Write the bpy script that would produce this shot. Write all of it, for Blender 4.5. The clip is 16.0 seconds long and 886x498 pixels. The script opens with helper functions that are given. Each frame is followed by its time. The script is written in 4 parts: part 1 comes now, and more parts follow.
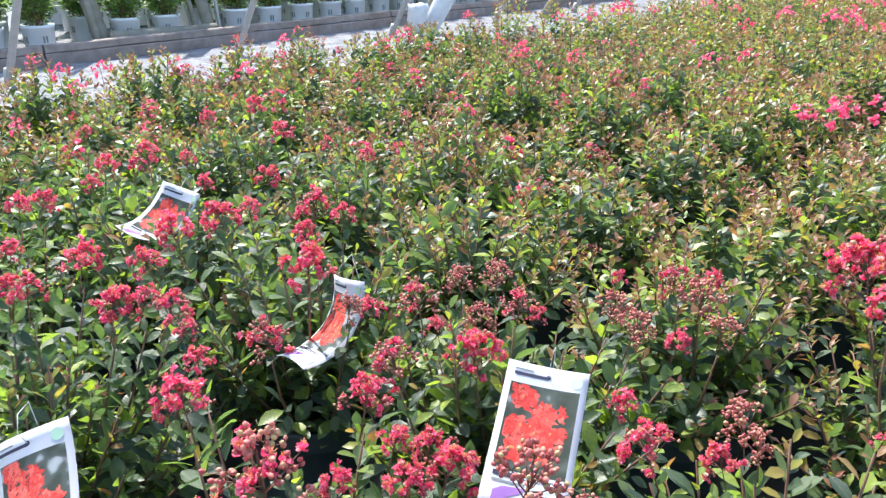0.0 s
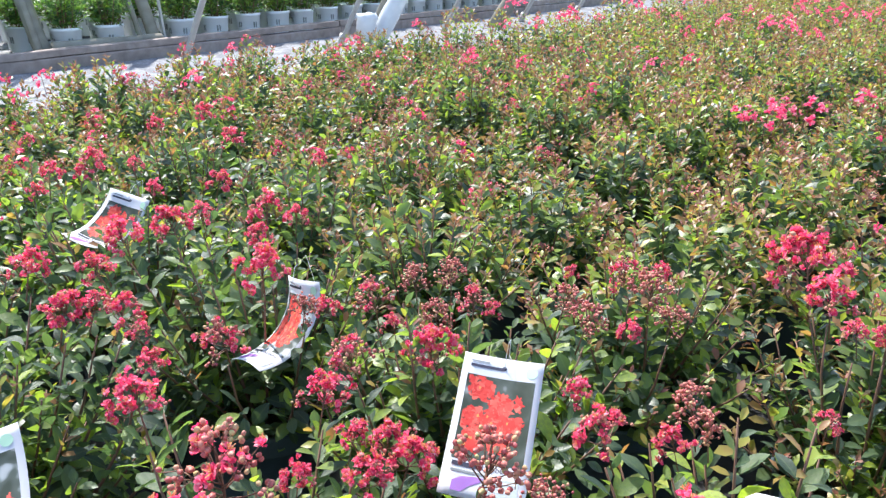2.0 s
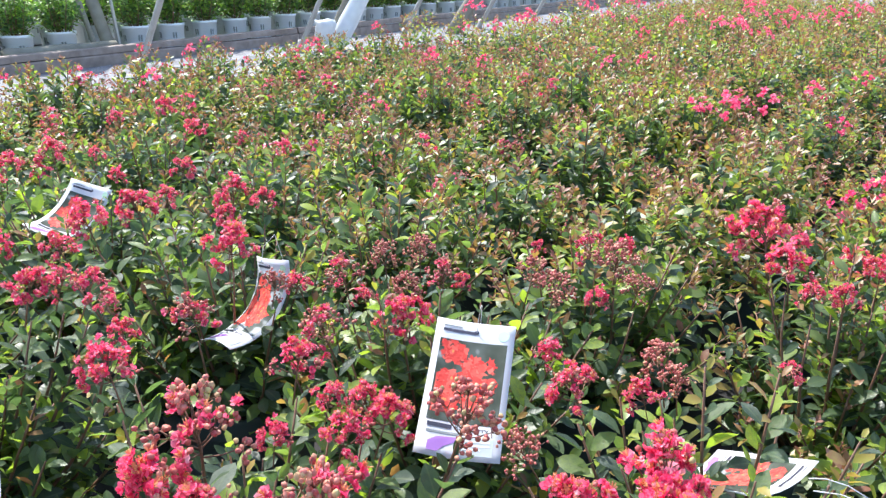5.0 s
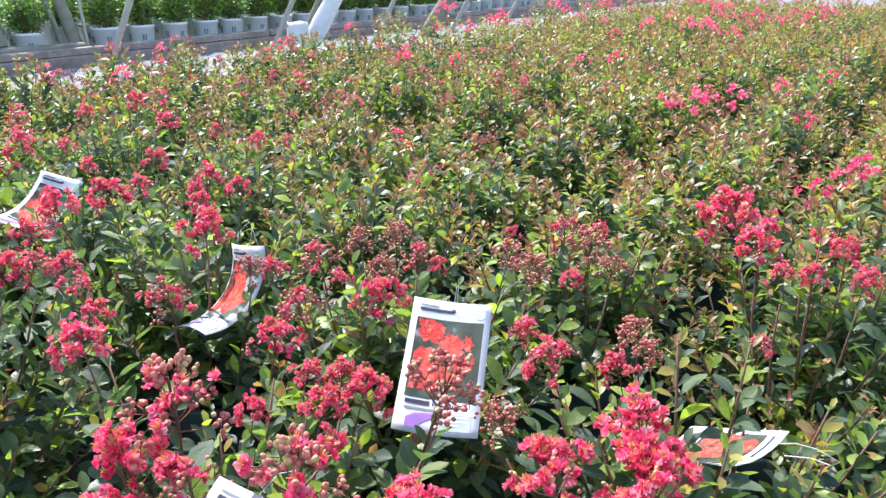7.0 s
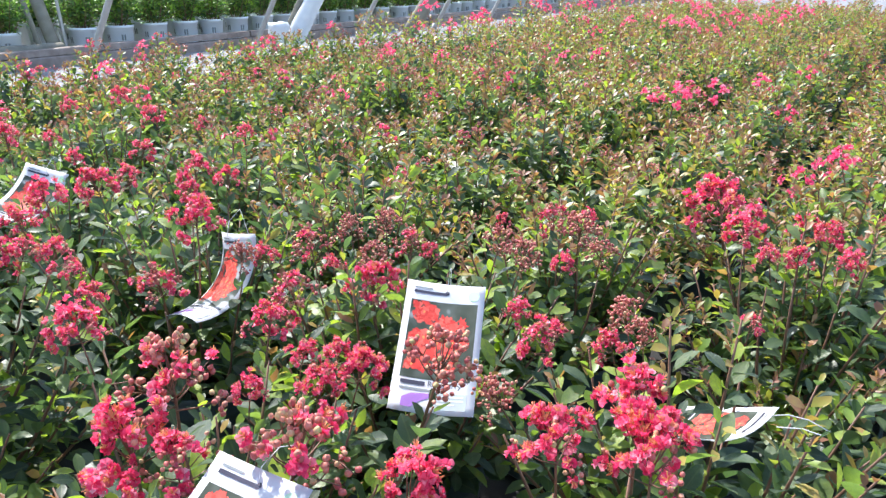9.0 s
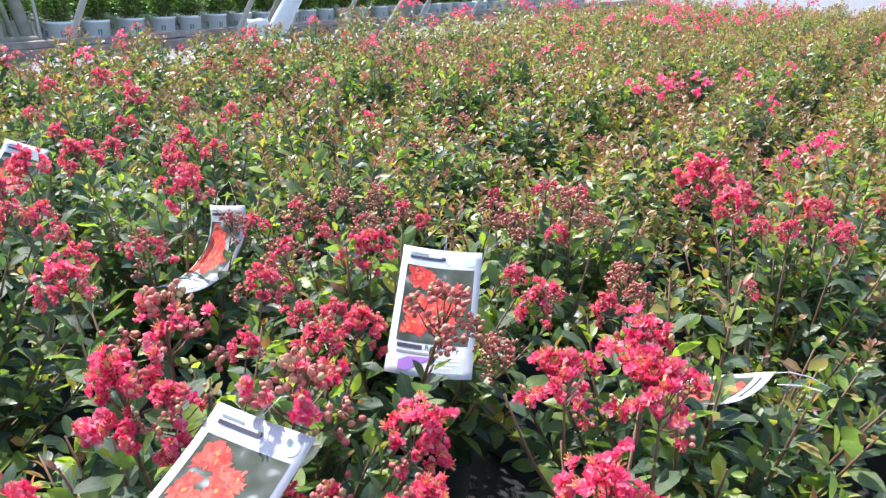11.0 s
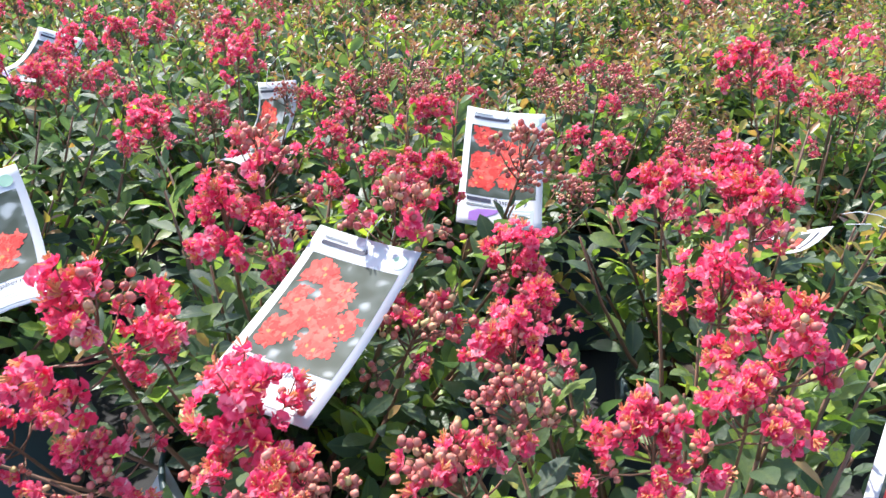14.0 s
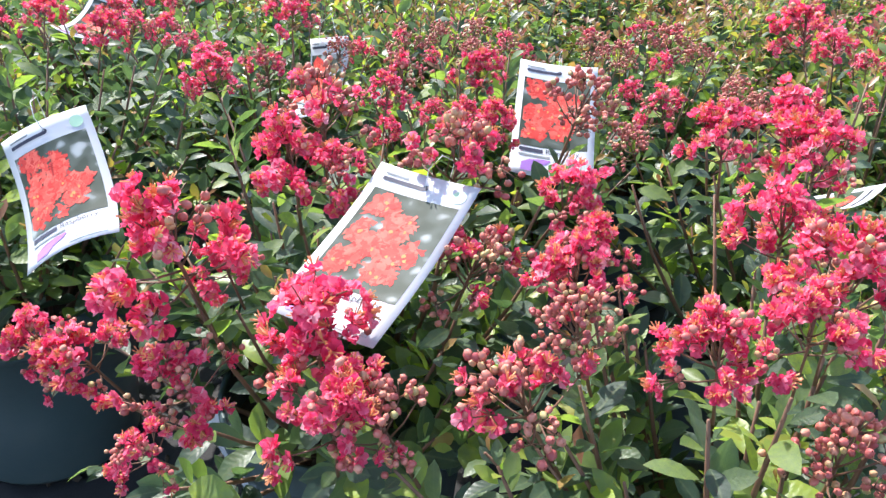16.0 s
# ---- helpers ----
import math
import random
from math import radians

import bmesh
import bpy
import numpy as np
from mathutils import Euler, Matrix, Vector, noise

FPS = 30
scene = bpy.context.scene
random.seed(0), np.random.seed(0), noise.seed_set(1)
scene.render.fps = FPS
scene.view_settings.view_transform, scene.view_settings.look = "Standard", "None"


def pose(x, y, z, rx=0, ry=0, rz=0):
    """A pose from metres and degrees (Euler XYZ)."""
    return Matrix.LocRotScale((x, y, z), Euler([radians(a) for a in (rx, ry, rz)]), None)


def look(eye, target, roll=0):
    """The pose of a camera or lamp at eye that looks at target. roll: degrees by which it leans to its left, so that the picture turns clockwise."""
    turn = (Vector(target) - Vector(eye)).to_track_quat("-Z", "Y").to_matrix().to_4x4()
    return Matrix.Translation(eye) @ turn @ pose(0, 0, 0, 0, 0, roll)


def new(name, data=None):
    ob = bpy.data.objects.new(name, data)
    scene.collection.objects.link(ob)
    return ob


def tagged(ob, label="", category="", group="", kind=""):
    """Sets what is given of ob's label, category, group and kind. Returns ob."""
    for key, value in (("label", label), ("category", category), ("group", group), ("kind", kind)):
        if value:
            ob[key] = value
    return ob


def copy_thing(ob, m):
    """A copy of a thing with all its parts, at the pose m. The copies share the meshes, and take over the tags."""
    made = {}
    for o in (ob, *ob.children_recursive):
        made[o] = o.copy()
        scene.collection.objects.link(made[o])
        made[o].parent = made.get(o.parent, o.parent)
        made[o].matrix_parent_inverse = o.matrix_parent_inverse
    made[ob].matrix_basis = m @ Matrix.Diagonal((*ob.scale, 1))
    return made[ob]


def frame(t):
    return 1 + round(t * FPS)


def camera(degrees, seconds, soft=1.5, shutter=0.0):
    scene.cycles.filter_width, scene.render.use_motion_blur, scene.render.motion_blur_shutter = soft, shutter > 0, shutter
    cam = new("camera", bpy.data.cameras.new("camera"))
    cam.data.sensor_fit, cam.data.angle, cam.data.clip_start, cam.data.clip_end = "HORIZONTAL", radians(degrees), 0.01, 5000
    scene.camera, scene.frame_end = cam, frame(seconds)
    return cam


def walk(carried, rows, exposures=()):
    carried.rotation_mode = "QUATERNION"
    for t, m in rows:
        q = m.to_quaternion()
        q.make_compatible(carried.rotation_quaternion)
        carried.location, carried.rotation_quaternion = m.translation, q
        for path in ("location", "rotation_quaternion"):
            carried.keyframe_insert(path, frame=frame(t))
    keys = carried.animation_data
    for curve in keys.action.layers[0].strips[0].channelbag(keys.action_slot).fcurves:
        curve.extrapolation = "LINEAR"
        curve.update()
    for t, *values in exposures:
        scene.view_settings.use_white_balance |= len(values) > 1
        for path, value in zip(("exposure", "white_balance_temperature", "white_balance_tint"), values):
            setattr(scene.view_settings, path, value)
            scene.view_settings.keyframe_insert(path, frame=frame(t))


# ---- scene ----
cam = camera(59.8, 16.0, 1.35, 0.5)
METRES, EYE, TILT, LEAN, TURN = 0.4, 1.1, -22.6, 0.0, 0.0
ROWS = [
    (0.0, 0.0, 0.0, 0.0, -0.0, 0.0, -0.0),
    (0.5, 0.0072, -0.0002, -0.0119, -0.84, 0.29, 0.36),
    (1.0, 0.0069, -0.0021, -0.0213, -1.79, 0.52, 0.71),
    (1.5, 0.0132, -0.0157, -0.0332, -2.61, 0.64, 1.01),
    (2.0, -0.0041, -0.026, -0.0463, -3.44, 0.69, 1.26),
    (2.5, -0.0005, -0.0322, -0.0614, -3.87, 0.8, 1.53),
    (3.0, -0.0083, -0.0533, -0.0859, -4.44, 0.9, 1.69),
    (3.5, -0.0187, -0.058, -0.113, -4.91, 1.0, 1.89),
    (4.0, -0.0247, -0.0518, -0.1379, -5.34, 1.11, 2.08),
    (6.5, -0.054, -0.0592, -0.2445, -7.72, 1.58, 2.75),
    (7.0, -0.0512, -0.0611, -0.2631, -8.18, 1.61, 2.87),
    (7.5, -0.0584, -0.0637, -0.2795, -8.54, 1.67, 3.0),
    (8.0, -0.0758, -0.0623, -0.2929, -8.77, 1.7, 3.1),
    (8.5, -0.0872, -0.0742, -0.3016, -9.04, 1.71, 3.23),
    (9.0, -0.0939, -0.0681, -0.325, -9.54, 1.72, 3.3),
    (11.5, -0.1748, -0.0161, -0.485, -11.56, 1.92, 3.16),
    (12.0, -0.1984, -0.0171, -0.5355, -11.79, 1.91, 3.38),
    (12.5, -0.2455, -0.0149, -0.5658, -11.96, 1.63, 3.55),
    (13.0, -0.3093, -0.0174, -0.6166, -12.13, 0.59, 3.57),
    (13.5, -0.3623, -0.0091, -0.6507, -12.04, -1.58, 3.39),
    (14.0, -0.3929, -0.0248, -0.6698, -11.67, -2.88, 3.15),
    (14.5, -0.43, -0.0325, -0.6916, -10.95, -3.68, 2.85),
    (15.0, -0.4377, -0.0476, -0.7162, -10.22, -4.04, 2.55),
    (15.5, -0.4481, -0.0563, -0.7353, -9.63, -4.17, 2.34),
    (16.0, -0.4614, -0.0585, -0.7591, -9.21, -4.26, 2.11),
]
walk(cam, [(t, pose(0, 0, EYE, TILT, LEAN, TURN) @ pose(METRES * x, METRES * y, METRES * z, 90 + pitch, roll, yaw)) for t, x, y, z, yaw, pitch, roll in ROWS],
     [(0.0, 1.50), (4.0, 1.48), (9.0, 1.47), (11.0, 1.40), (12.0, 1.35), (13.0, 1.38), (14.0, 1.45), (16.0, 1.52)])

# ---- light ----
world = bpy.data.worlds.new("world")
scene.world = world
world.use_nodes = True
SUN_AZIMUTH, SUN_HEIGHT = -28.0, 52.0      # degrees from straight ahead (minus: to the left), degrees above the horizon
sky = world.node_tree.nodes.new("ShaderNodeTexSky")
sky.sky_type, sky.sun_disc = "NISHITA", False
sky.sun_elevation, sky.sun_rotation = radians(SUN_HEIGHT), radians(SUN_AZIMUTH)
world.node_tree.links.new(sky.outputs[0], world.node_tree.nodes["Background"].inputs[0])
world.node_tree.nodes["Background"].inputs[1].default_value = 0.15
sun = new("sun", bpy.data.lights.new("sun", "SUN"))
sun.data.energy, sun.data.angle, sun.data.color = 3.25, radians(0.6), (1.0, 0.975, 0.94)
SUN_FROM = Vector((math.sin(radians(SUN_AZIMUTH)), math.cos(radians(SUN_AZIMUTH)), math.tan(radians(SUN_HEIGHT))))
sun.matrix_world = look(SUN_FROM * 20, (0, 0, 0))


# ---- materials ----
def material(name, stops, rough=0.5, scale=40.0, amount=0.35, bump=0.0, bump_scale=None, through_light=0.0, through_colour=None,
             metal=0.0, pieces=False, detail=4.0, veins=None, gloss=0.5):
    """Colours spread by noise (and piece by piece) over a ramp; relief from the noise; light let through thin things."""
    m = bpy.data.materials.new(name)
    m.use_nodes = True
    nodes, links = m.node_tree.nodes, m.node_tree.links
    shader, out = nodes["Principled BSDF"], nodes["Material Output"]
    shader.inputs["Roughness"].default_value, shader.inputs["Metallic"].default_value = rough, metal
    shader.inputs["Specular IOR Level"].default_value = gloss
    place = nodes.new("ShaderNodeTexCoord")
    fine = nodes.new("ShaderNodeTexNoise")
    fine.inputs["Scale"].default_value, fine.inputs["Detail"].default_value = scale, detail
    links.new(place.outputs["Object"], fine.inputs["Vector"])
    broad = nodes.new("ShaderNodeTexNoise")
    broad.inputs["Scale"].default_value = scale / 9
    links.new(place.outputs["Object"], broad.inputs["Vector"])
    both = nodes.new("ShaderNodeMath")
    both.operation = "MULTIPLY_ADD"
    links.new(broad.outputs["Fac"], both.inputs[0])
    both.inputs[1].default_value = 0.6
    spread = nodes.new("ShaderNodeMath")
    spread.operation = "MULTIPLY_ADD"
    links.new(fine.outputs["Fac"], spread.inputs[0])
    spread.inputs[1].default_value, spread.inputs[2].default_value = 0.9, -0.25
    links.new(spread.outputs[0], both.inputs[2])
    value = both.outputs[0]
    if pieces:
        info, geo = nodes.new("ShaderNodeObjectInfo"), nodes.new("ShaderNodeNewGeometry")
        add, wrap, mix = (nodes.new("ShaderNodeMath") for _ in range(3))
        add.operation, wrap.operation, mix.operation = "ADD", "FRACT", "MULTIPLY_ADD"
        links.new(info.outputs["Random"], add.inputs[0])
        links.new(geo.outputs["Random Per Island"], add.inputs[1])
        links.new(add.outputs[0], wrap.inputs[0])
        shrink = nodes.new("ShaderNodeMath")
        shrink.operation = "MULTIPLY_ADD"
        links.new(value, shrink.inputs[0])
        shrink.inputs[1].default_value, shrink.inputs[2].default_value = amount, -amount / 2
        links.new(wrap.outputs[0], mix.inputs[0])
        mix.inputs[1].default_value = 1.0
        links.new(shrink.outputs[0], mix.inputs[2])
        value = mix.outputs[0]
    ramp = nodes.new("ShaderNodeValToRGB")
    while len(ramp.color_ramp.elements) < len(stops):
        ramp.color_ramp.elements.new(0.5)
    for element, (at, colour) in zip(ramp.color_ramp.elements, stops):
        element.position, element.color = at, (*colour, 1)
    links.new(value, ramp.inputs[0])
    links.new(ramp.outputs[0], shader.inputs["Base Color"])
    if bump:
        relief, waves = nodes.new("ShaderNodeBump"), nodes.new("ShaderNodeTexNoise")
        waves.inputs["Scale"].default_value = bump_scale or scale
        waves.inputs["Detail"].default_value = 5
        links.new(place.outputs["Object"], waves.inputs["Vector"])
        relief.inputs["Strength"].default_value, relief.inputs["Distance"].default_value = bump, 0.002
        links.new(waves.outputs["Fac"], relief.inputs["Height"])
        links.new(relief.outputs[0], shader.inputs["Normal"])
    if veins:
        blade, parts, side = nodes.new("ShaderNodeAttribute"), nodes.new("ShaderNodeSeparateXYZ"), nodes.new("ShaderNodeMath")
        blade.attribute_name = "blade"
        links.new(blade.outputs["Vector"], parts.inputs[0])
        side.operation = "ABSOLUTE"
        links.new(parts.outputs["Y"], side.inputs[0])
        rib = nodes.new("ShaderNodeMapRange")
        rib.inputs["From Min"].default_value, rib.inputs["From Max"].default_value = 0.035, 0.008
        rib.inputs["To Max"].default_value = 0.4
        links.new(side.outputs[0], rib.inputs["Value"])
        slant, wave = nodes.new("ShaderNodeMath"), nodes.new("ShaderNodeMath")
        slant.operation, wave.operation = "MULTIPLY_ADD", "SINE"
        links.new(side.outputs[0], slant.inputs[0])
        slant.inputs[1].default_value = -0.75
        links.new(parts.outputs["X"], slant.inputs[2])
        often = nodes.new("ShaderNodeMath")
        often.operation = "MULTIPLY"
        often.inputs[1].default_value = 48.0
        links.new(slant.outputs[0], often.inputs[0])
        links.new(often.outputs[0], wave.inputs[0])
        pale = nodes.new("ShaderNodeMix")
        pale.data_type = "RGBA"
        links.new(rib.outputs[0], pale.inputs[0])
        links.new(ramp.outputs[0], pale.inputs[6])
        pale.inputs[7].default_value = (*veins, 1)
        links.new(pale.outputs[2], shader.inputs["Base Color"])
        ridge = nodes.new("ShaderNodeBump")
        ridge.inputs["Strength"].default_value, ridge.inputs["Distance"].default_value = 0.10, 0.0006
        links.new(wave.outputs[0], ridge.inputs["Height"])
        if bump:
            links.new(relief.outputs[0], ridge.inputs["Normal"])
        links.new(ridge.outputs[0], shader.inputs["Normal"])
    if through_light:
        thin, blend = nodes.new("ShaderNodeBsdfTranslucent"), nodes.new("ShaderNodeMixShader")
        if through_colour:
            tint = nodes.new("ShaderNodeMix")
            tint.data_type, tint.blend_type = "RGBA", "MULTIPLY"
            tint.inputs[0].default_value = 1.0
            links.new(ramp.outputs[0], tint.inputs[6])
            tint.inputs[7].default_value = (*through_colour, 1)
            links.new(tint.outputs[2], thin.inputs[0])
        else:
            links.new(ramp.outputs[0], thin.inputs[0])
        blend.inputs[0].default_value = through_light
        links.new(shader.outputs[0], blend.inputs[1])
        links.new(thin.outputs[0], blend.inputs[2])
        links.new(blend.outputs[0], out.inputs[0])
    return m


LEAF = material("leaf", [(0.0, (0.042, 0.070, 0.050)), (0.34, (0.070, 0.112, 0.070)), (0.64, (0.118, 0.172, 0.082)), (0.88, (0.21, 0.285, 0.075)), (1.0, (0.33, 0.42, 0.06))],
                0.40, 60, 0.5, 0.25, 220, 0.44, (1.65, 1.85, 0.85), pieces=True, veins=(0.20, 0.26, 0.11))
YOUNG = material("young_leaf", [(0.0, (0.16, 0.28, 0.05)), (0.45, (0.32, 0.38, 0.07)), (0.66, (0.39, 0.30, 0.085)), (0.82, (0.34, 0.19, 0.085)), (1.0, (0.26, 0.12, 0.08))],
                 0.38, 60, 0.4, 0.2, 220, 0.44, (1.5, 1.45, 0.85), pieces=True)
TIP = material("shoot_tip", [(0.0, (0.22, 0.23, 0.08)), (0.28, (0.36, 0.235, 0.105)), (0.62, (0.34, 0.165, 0.10)), (1.0, (0.25, 0.10, 0.085))],
               0.45, 60, 0.4, 0.2, 220, 0.32, (1.3, 1.15, 0.9), pieces=True)
STEM = material("stem", [(0.0, (0.11, 0.055, 0.035)), (0.6, (0.20, 0.10, 0.06)), (1.0, (0.27, 0.17, 0.09))], 0.6, 80, 0.5, 0.3)
PETAL = material("petal", [(0.0, (0.85, 0.045, 0.16)), (0.45, (0.96, 0.108, 0.25)), (0.85, (0.98, 0.25, 0.375)), (1.0, (0.97, 0.50, 0.57))],
                 0.55, 120, 0.5, 0.6, 500, 0.52, pieces=True)
BUD = material("bud", [(0.0, (0.38, 0.085, 0.085)), (0.45, (0.52, 0.155, 0.125)), (0.8, (0.58, 0.25, 0.175)), (1.0, (0.45, 0.38, 0.16))],
               0.45, 150, 0.4, 0.2, pieces=True, gloss=0.3)
STAMEN = material("stamen", [(0.0, (0.78, 0.30, 0.13)), (1.0, (0.88, 0.50, 0.24))], 0.6, 90, 0.4, through_light=0.3, pieces=True)
POT = material("pot_plastic", [(0.0, (0.036, 0.058, 0.066)), (0.5, (0.050, 0.076, 0.084)), (1.0, (0.075, 0.098, 0.102))], 0.40, 14, 0.4, 0.12, 90)
WHITE_POT = material("white_pot", [(0.0, (0.72, 0.76, 0.80)), (1.0, (0.84, 0.86, 0.88))], 0.5, 9, 0.4, 0.2, 30)
SOIL = material("bark_mix", [(0.0, (0.018, 0.013, 0.010)), (0.5, (0.045, 0.030, 0.021)), (1.0, (0.10, 0.072, 0.05))], 0.95, 90, 0.5, 1.0, 120)
CLOTH = material("weed_cloth", [(0.0, (0.012, 0.012, 0.013)), (0.6, (0.022, 0.021, 0.022)), (1.0, (0.07, 0.055, 0.04))], 0.85, 22, 0.5, 0.5, 300)
GRAVEL = material("gravel", [(0.0, (0.04, 0.04, 0.045)), (0.42, (0.14, 0.14, 0.15)), (0.62, (0.27, 0.275, 0.29)), (1.0, (0.50, 0.51, 0.53))], 0.9, 48, 0.5, 1.0, 60)
LOG = material("debarked_log", [(0.0, (0.13, 0.12, 0.09)), (0.5, (0.25, 0.23, 0.18)), (1.0, (0.38, 0.36, 0.29))], 0.85, 9, 0.5, 0.6, 40)
TIMBER = material("weathered_timber", [(0.0, (0.13, 0.10, 0.085)), (0.5, (0.29, 0.235, 0.205)), (1.0, (0.45, 0.39, 0.35))], 0.85, 12, 0.5, 0.6, 50)
STEEL = material("galvanised_steel", [(0.0, (0.30, 0.29, 0.27)), (1.0, (0.48, 0.46, 0.43))], 0.5, 18, 0.5, 0.2, metal=0.4)
WRAP = material("white_plastic", [(0.0, (0.62, 0.65, 0.68)), (1.0, (0.84, 0.86, 0.87))], 0.35, 14, 0.5, 0.5, 40, 0.25)
SHRUB = material("shrub_leaf", [(0.0, (0.045, 0.095, 0.045)), (0.5, (0.105, 0.19, 0.065)), (1.0, (0.27, 0.39, 0.09))], 0.42, 60, 0.5, 0.2, 200, 0.48,
                 (1.5, 1.8, 0.7), pieces=True)
CARD = material("card", [(0.0, (0.72, 0.73, 0.76)), (1.0, (0.80, 0.80, 0.82))], 0.5, 30, 0.3, 0.05, through_light=0.3, gloss=0.1)
PHOTO = material("printed_leaves", [(0.0, (0.03, 0.04, 0.03)), (0.45, (0.075, 0.09, 0.07)), (0.60, (0.12, 0.14, 0.12)), (0.68, (0.42, 0.45, 0.44)), (1.0, (0.70, 0.72, 0.72))],
                 0.5, 45, 0.5, through_light=0.2, detail=1.0, gloss=0.1)
PRINT_RED = material("printed_petals", [(0.0, (0.68, 0.06, 0.055)), (0.5, (0.82, 0.10, 0.08)), (1.0, (0.90, 0.20, 0.15))], 0.5, 75, 0.9, through_light=0.25, pieces=True, gloss=0.1)
PRINT_YELLOW = material("printed_stamens", [(0.0, (0.80, 0.24, 0.09)), (1.0, (0.88, 0.40, 0.15))], 0.5, 160, through_light=0.2, gloss=0.1)
INK_DARK = material("dark_ink", [(0.0, (0.05, 0.05, 0.07)), (1.0, (0.08, 0.08, 0.11))], 0.4, gloss=0.1)
INK_GREY = material("grey_ink", [(0.0, (0.22, 0.24, 0.24)), (1.0, (0.30, 0.32, 0.32))], 0.4, gloss=0.1)
INK_PANEL = material("panel_ink", [(0.0, (0.40, 0.46, 0.46)), (1.0, (0.50, 0.55, 0.55))], 0.35, through_light=0.2, gloss=0.1)
INK_PURPLE = material("purple_ink", [(0.0, (0.36, 0.17, 0.52)), (1.0, (0.47, 0.26, 0.62))], 0.35, through_light=0.2, gloss=0.1)
INK_GREEN = material("green_ink", [(0.0, (0.42, 0.64, 0.44)), (1.0, (0.52, 0.72, 0.52))], 0.35, gloss=0.1)


# ---- mesh helpers ----
def mesh_of(name, verts, faces, mat, smooth=False, blade=None):
    """blade: for leaves, each vertex's place along and across its own blade."""
    me = bpy.data.meshes.new(name)
    me.from_pydata([tuple(v) for v in verts], [], faces)
    if blade is not None and len(blade):
        me.attributes.new("blade", "FLOAT_VECTOR", "POINT").data.foreach_set("vector", np.asarray(blade, float).ravel())
    me.materials.append(mat)
    if smooth:
        me.polygons.foreach_set("use_smooth", [True] * len(me.polygons))
    me.update()
    return me


def part(name, data, parent, label="", m=None):
    """Links a mesh as one part under a thing or a part."""
    ob = new(name, data)
    ob.parent = parent
    if m is not None:
        ob.matrix_basis = m
    return tagged(ob, label) if label else ob


def thing(name, m, label, category, group="", kind=""):
    ob = new(name)
    ob.empty_display_size = 0.05
    ob.matrix_world = m
    return tagged(ob, label, category, group, kind)


def many(template, frames):
    """Vertices and faces of one template set at many places: frames are (n, 3, 4), axes scaled and then the place."""
    tv, tf = template
    tv = np.asarray(tv, float)
    frames = np.asarray(frames, float)
    if len(frames) == 0:
        return np.zeros((0, 3)), []
    v = np.einsum("nij,kj->nki", frames[:, :, :3], tv) + frames[:, None, :, 3]
    k = len(tv)
    faces = [tuple(i + n * k for i in f) for n in range(len(frames)) for f in tf]
    return v.reshape(-1, 3), faces


def joined(pieces):
    verts, faces, n = [], [], 0
    for v, f in pieces:
        verts.append(np.asarray(v, float).reshape(-1, 3))
        faces += [tuple(i + n for i in q) for q in f]
        n += len(verts[-1])
    return np.concatenate(verts) if verts else np.zeros((0, 3)), faces


def lathe(profile, sides=28):
    """A turned body from (radius, height) pairs."""
    verts, faces = [], []
    for r, z in profile:
        verts += [(r * math.cos(2 * math.pi * i / sides), r * math.sin(2 * math.pi * i / sides), z) for i in range(sides)]
    for j in range(len(profile) - 1):
        for i in range(sides):
            k = (i + 1) % sides
            faces.append((j * sides + i, j * sides + k, (j + 1) * sides + k, (j + 1) * sides + i))
    return verts, faces


def tube(points, radii, sides=5):
    """A round bar along a line of points."""
    pts = [Vector(p) for p in points]
    verts, faces = [], []
    for n, p in enumerate(pts):
        along = (pts[min(n + 1, len(pts) - 1)] - pts[max(n - 1, 0)]).normalized()
        side = along.cross(Vector((0.31, 0.95, 0.05))).normalized()
        up = along.cross(side)
        r = radii[n] if hasattr(radii, "__len__") else radii
        for i in range(sides):
            a = 2 * math.pi * i / sides
            verts.append(p + side * (r * math.cos(a)) + up * (r * math.sin(a)))
    for n in range(len(pts) - 1):
        for i in range(sides):
            k = (i + 1) % sides
            faces.append((n * sides + i, n * sides + k, (n + 1) * sides + k, (n + 1) * sides + i))
    faces.append(tuple(range(sides - 1, -1, -1)))
    faces.append(tuple(range((len(pts) - 1) * sides, len(pts) * sides)))
    return verts, faces


def plank(a, b, wide, high, rng, rough=0.004):
    """A sawn timber from a to b, its top uneven and its edges eased."""
    a, b = Vector(a), Vector(b)
    along = (b - a).normalized()
    side = along.cross(Vector((0, 0, 1))).normalized()
    if side.length < 0.5:
        side = Vector((1, 0, 0))
    up = side.cross(along)
    ring = [(-0.5, -0.5), (0.5, -0.5), (0.5, 0.38), (0.44, 0.5), (-0.44, 0.5), (-0.5, 0.38)]
    steps = max(2, int((b - a).length / 0.35))
    verts, faces = [], []
    for n in range(steps + 1):
        p = a.lerp(b, n / steps) + up * rng.uniform(-rough, rough)
        verts += [p + side * (x * wide + rng.uniform(-rough, rough)) + up * (y * high) for x, y in ring]
    for n in range(steps):
        for i in range(6):
            k = (i + 1) % 6
            faces.append((n * 6 + i, (n + 1) * 6 + i, (n + 1) * 6 + k, n * 6 + k))
    faces.append(tuple(range(6)))
    faces.append(tuple(range(steps * 6 + 5, steps * 6 - 1, -1)))
    return verts, faces


# ---- the lie of the nursery: u runs along the beds, v across them ----
U, V = Vector((0.683, 0.730, 0)), Vector((0.730, -0.683, 0))
TURN_UV = math.degrees(math.atan2(0.730, 0.683))


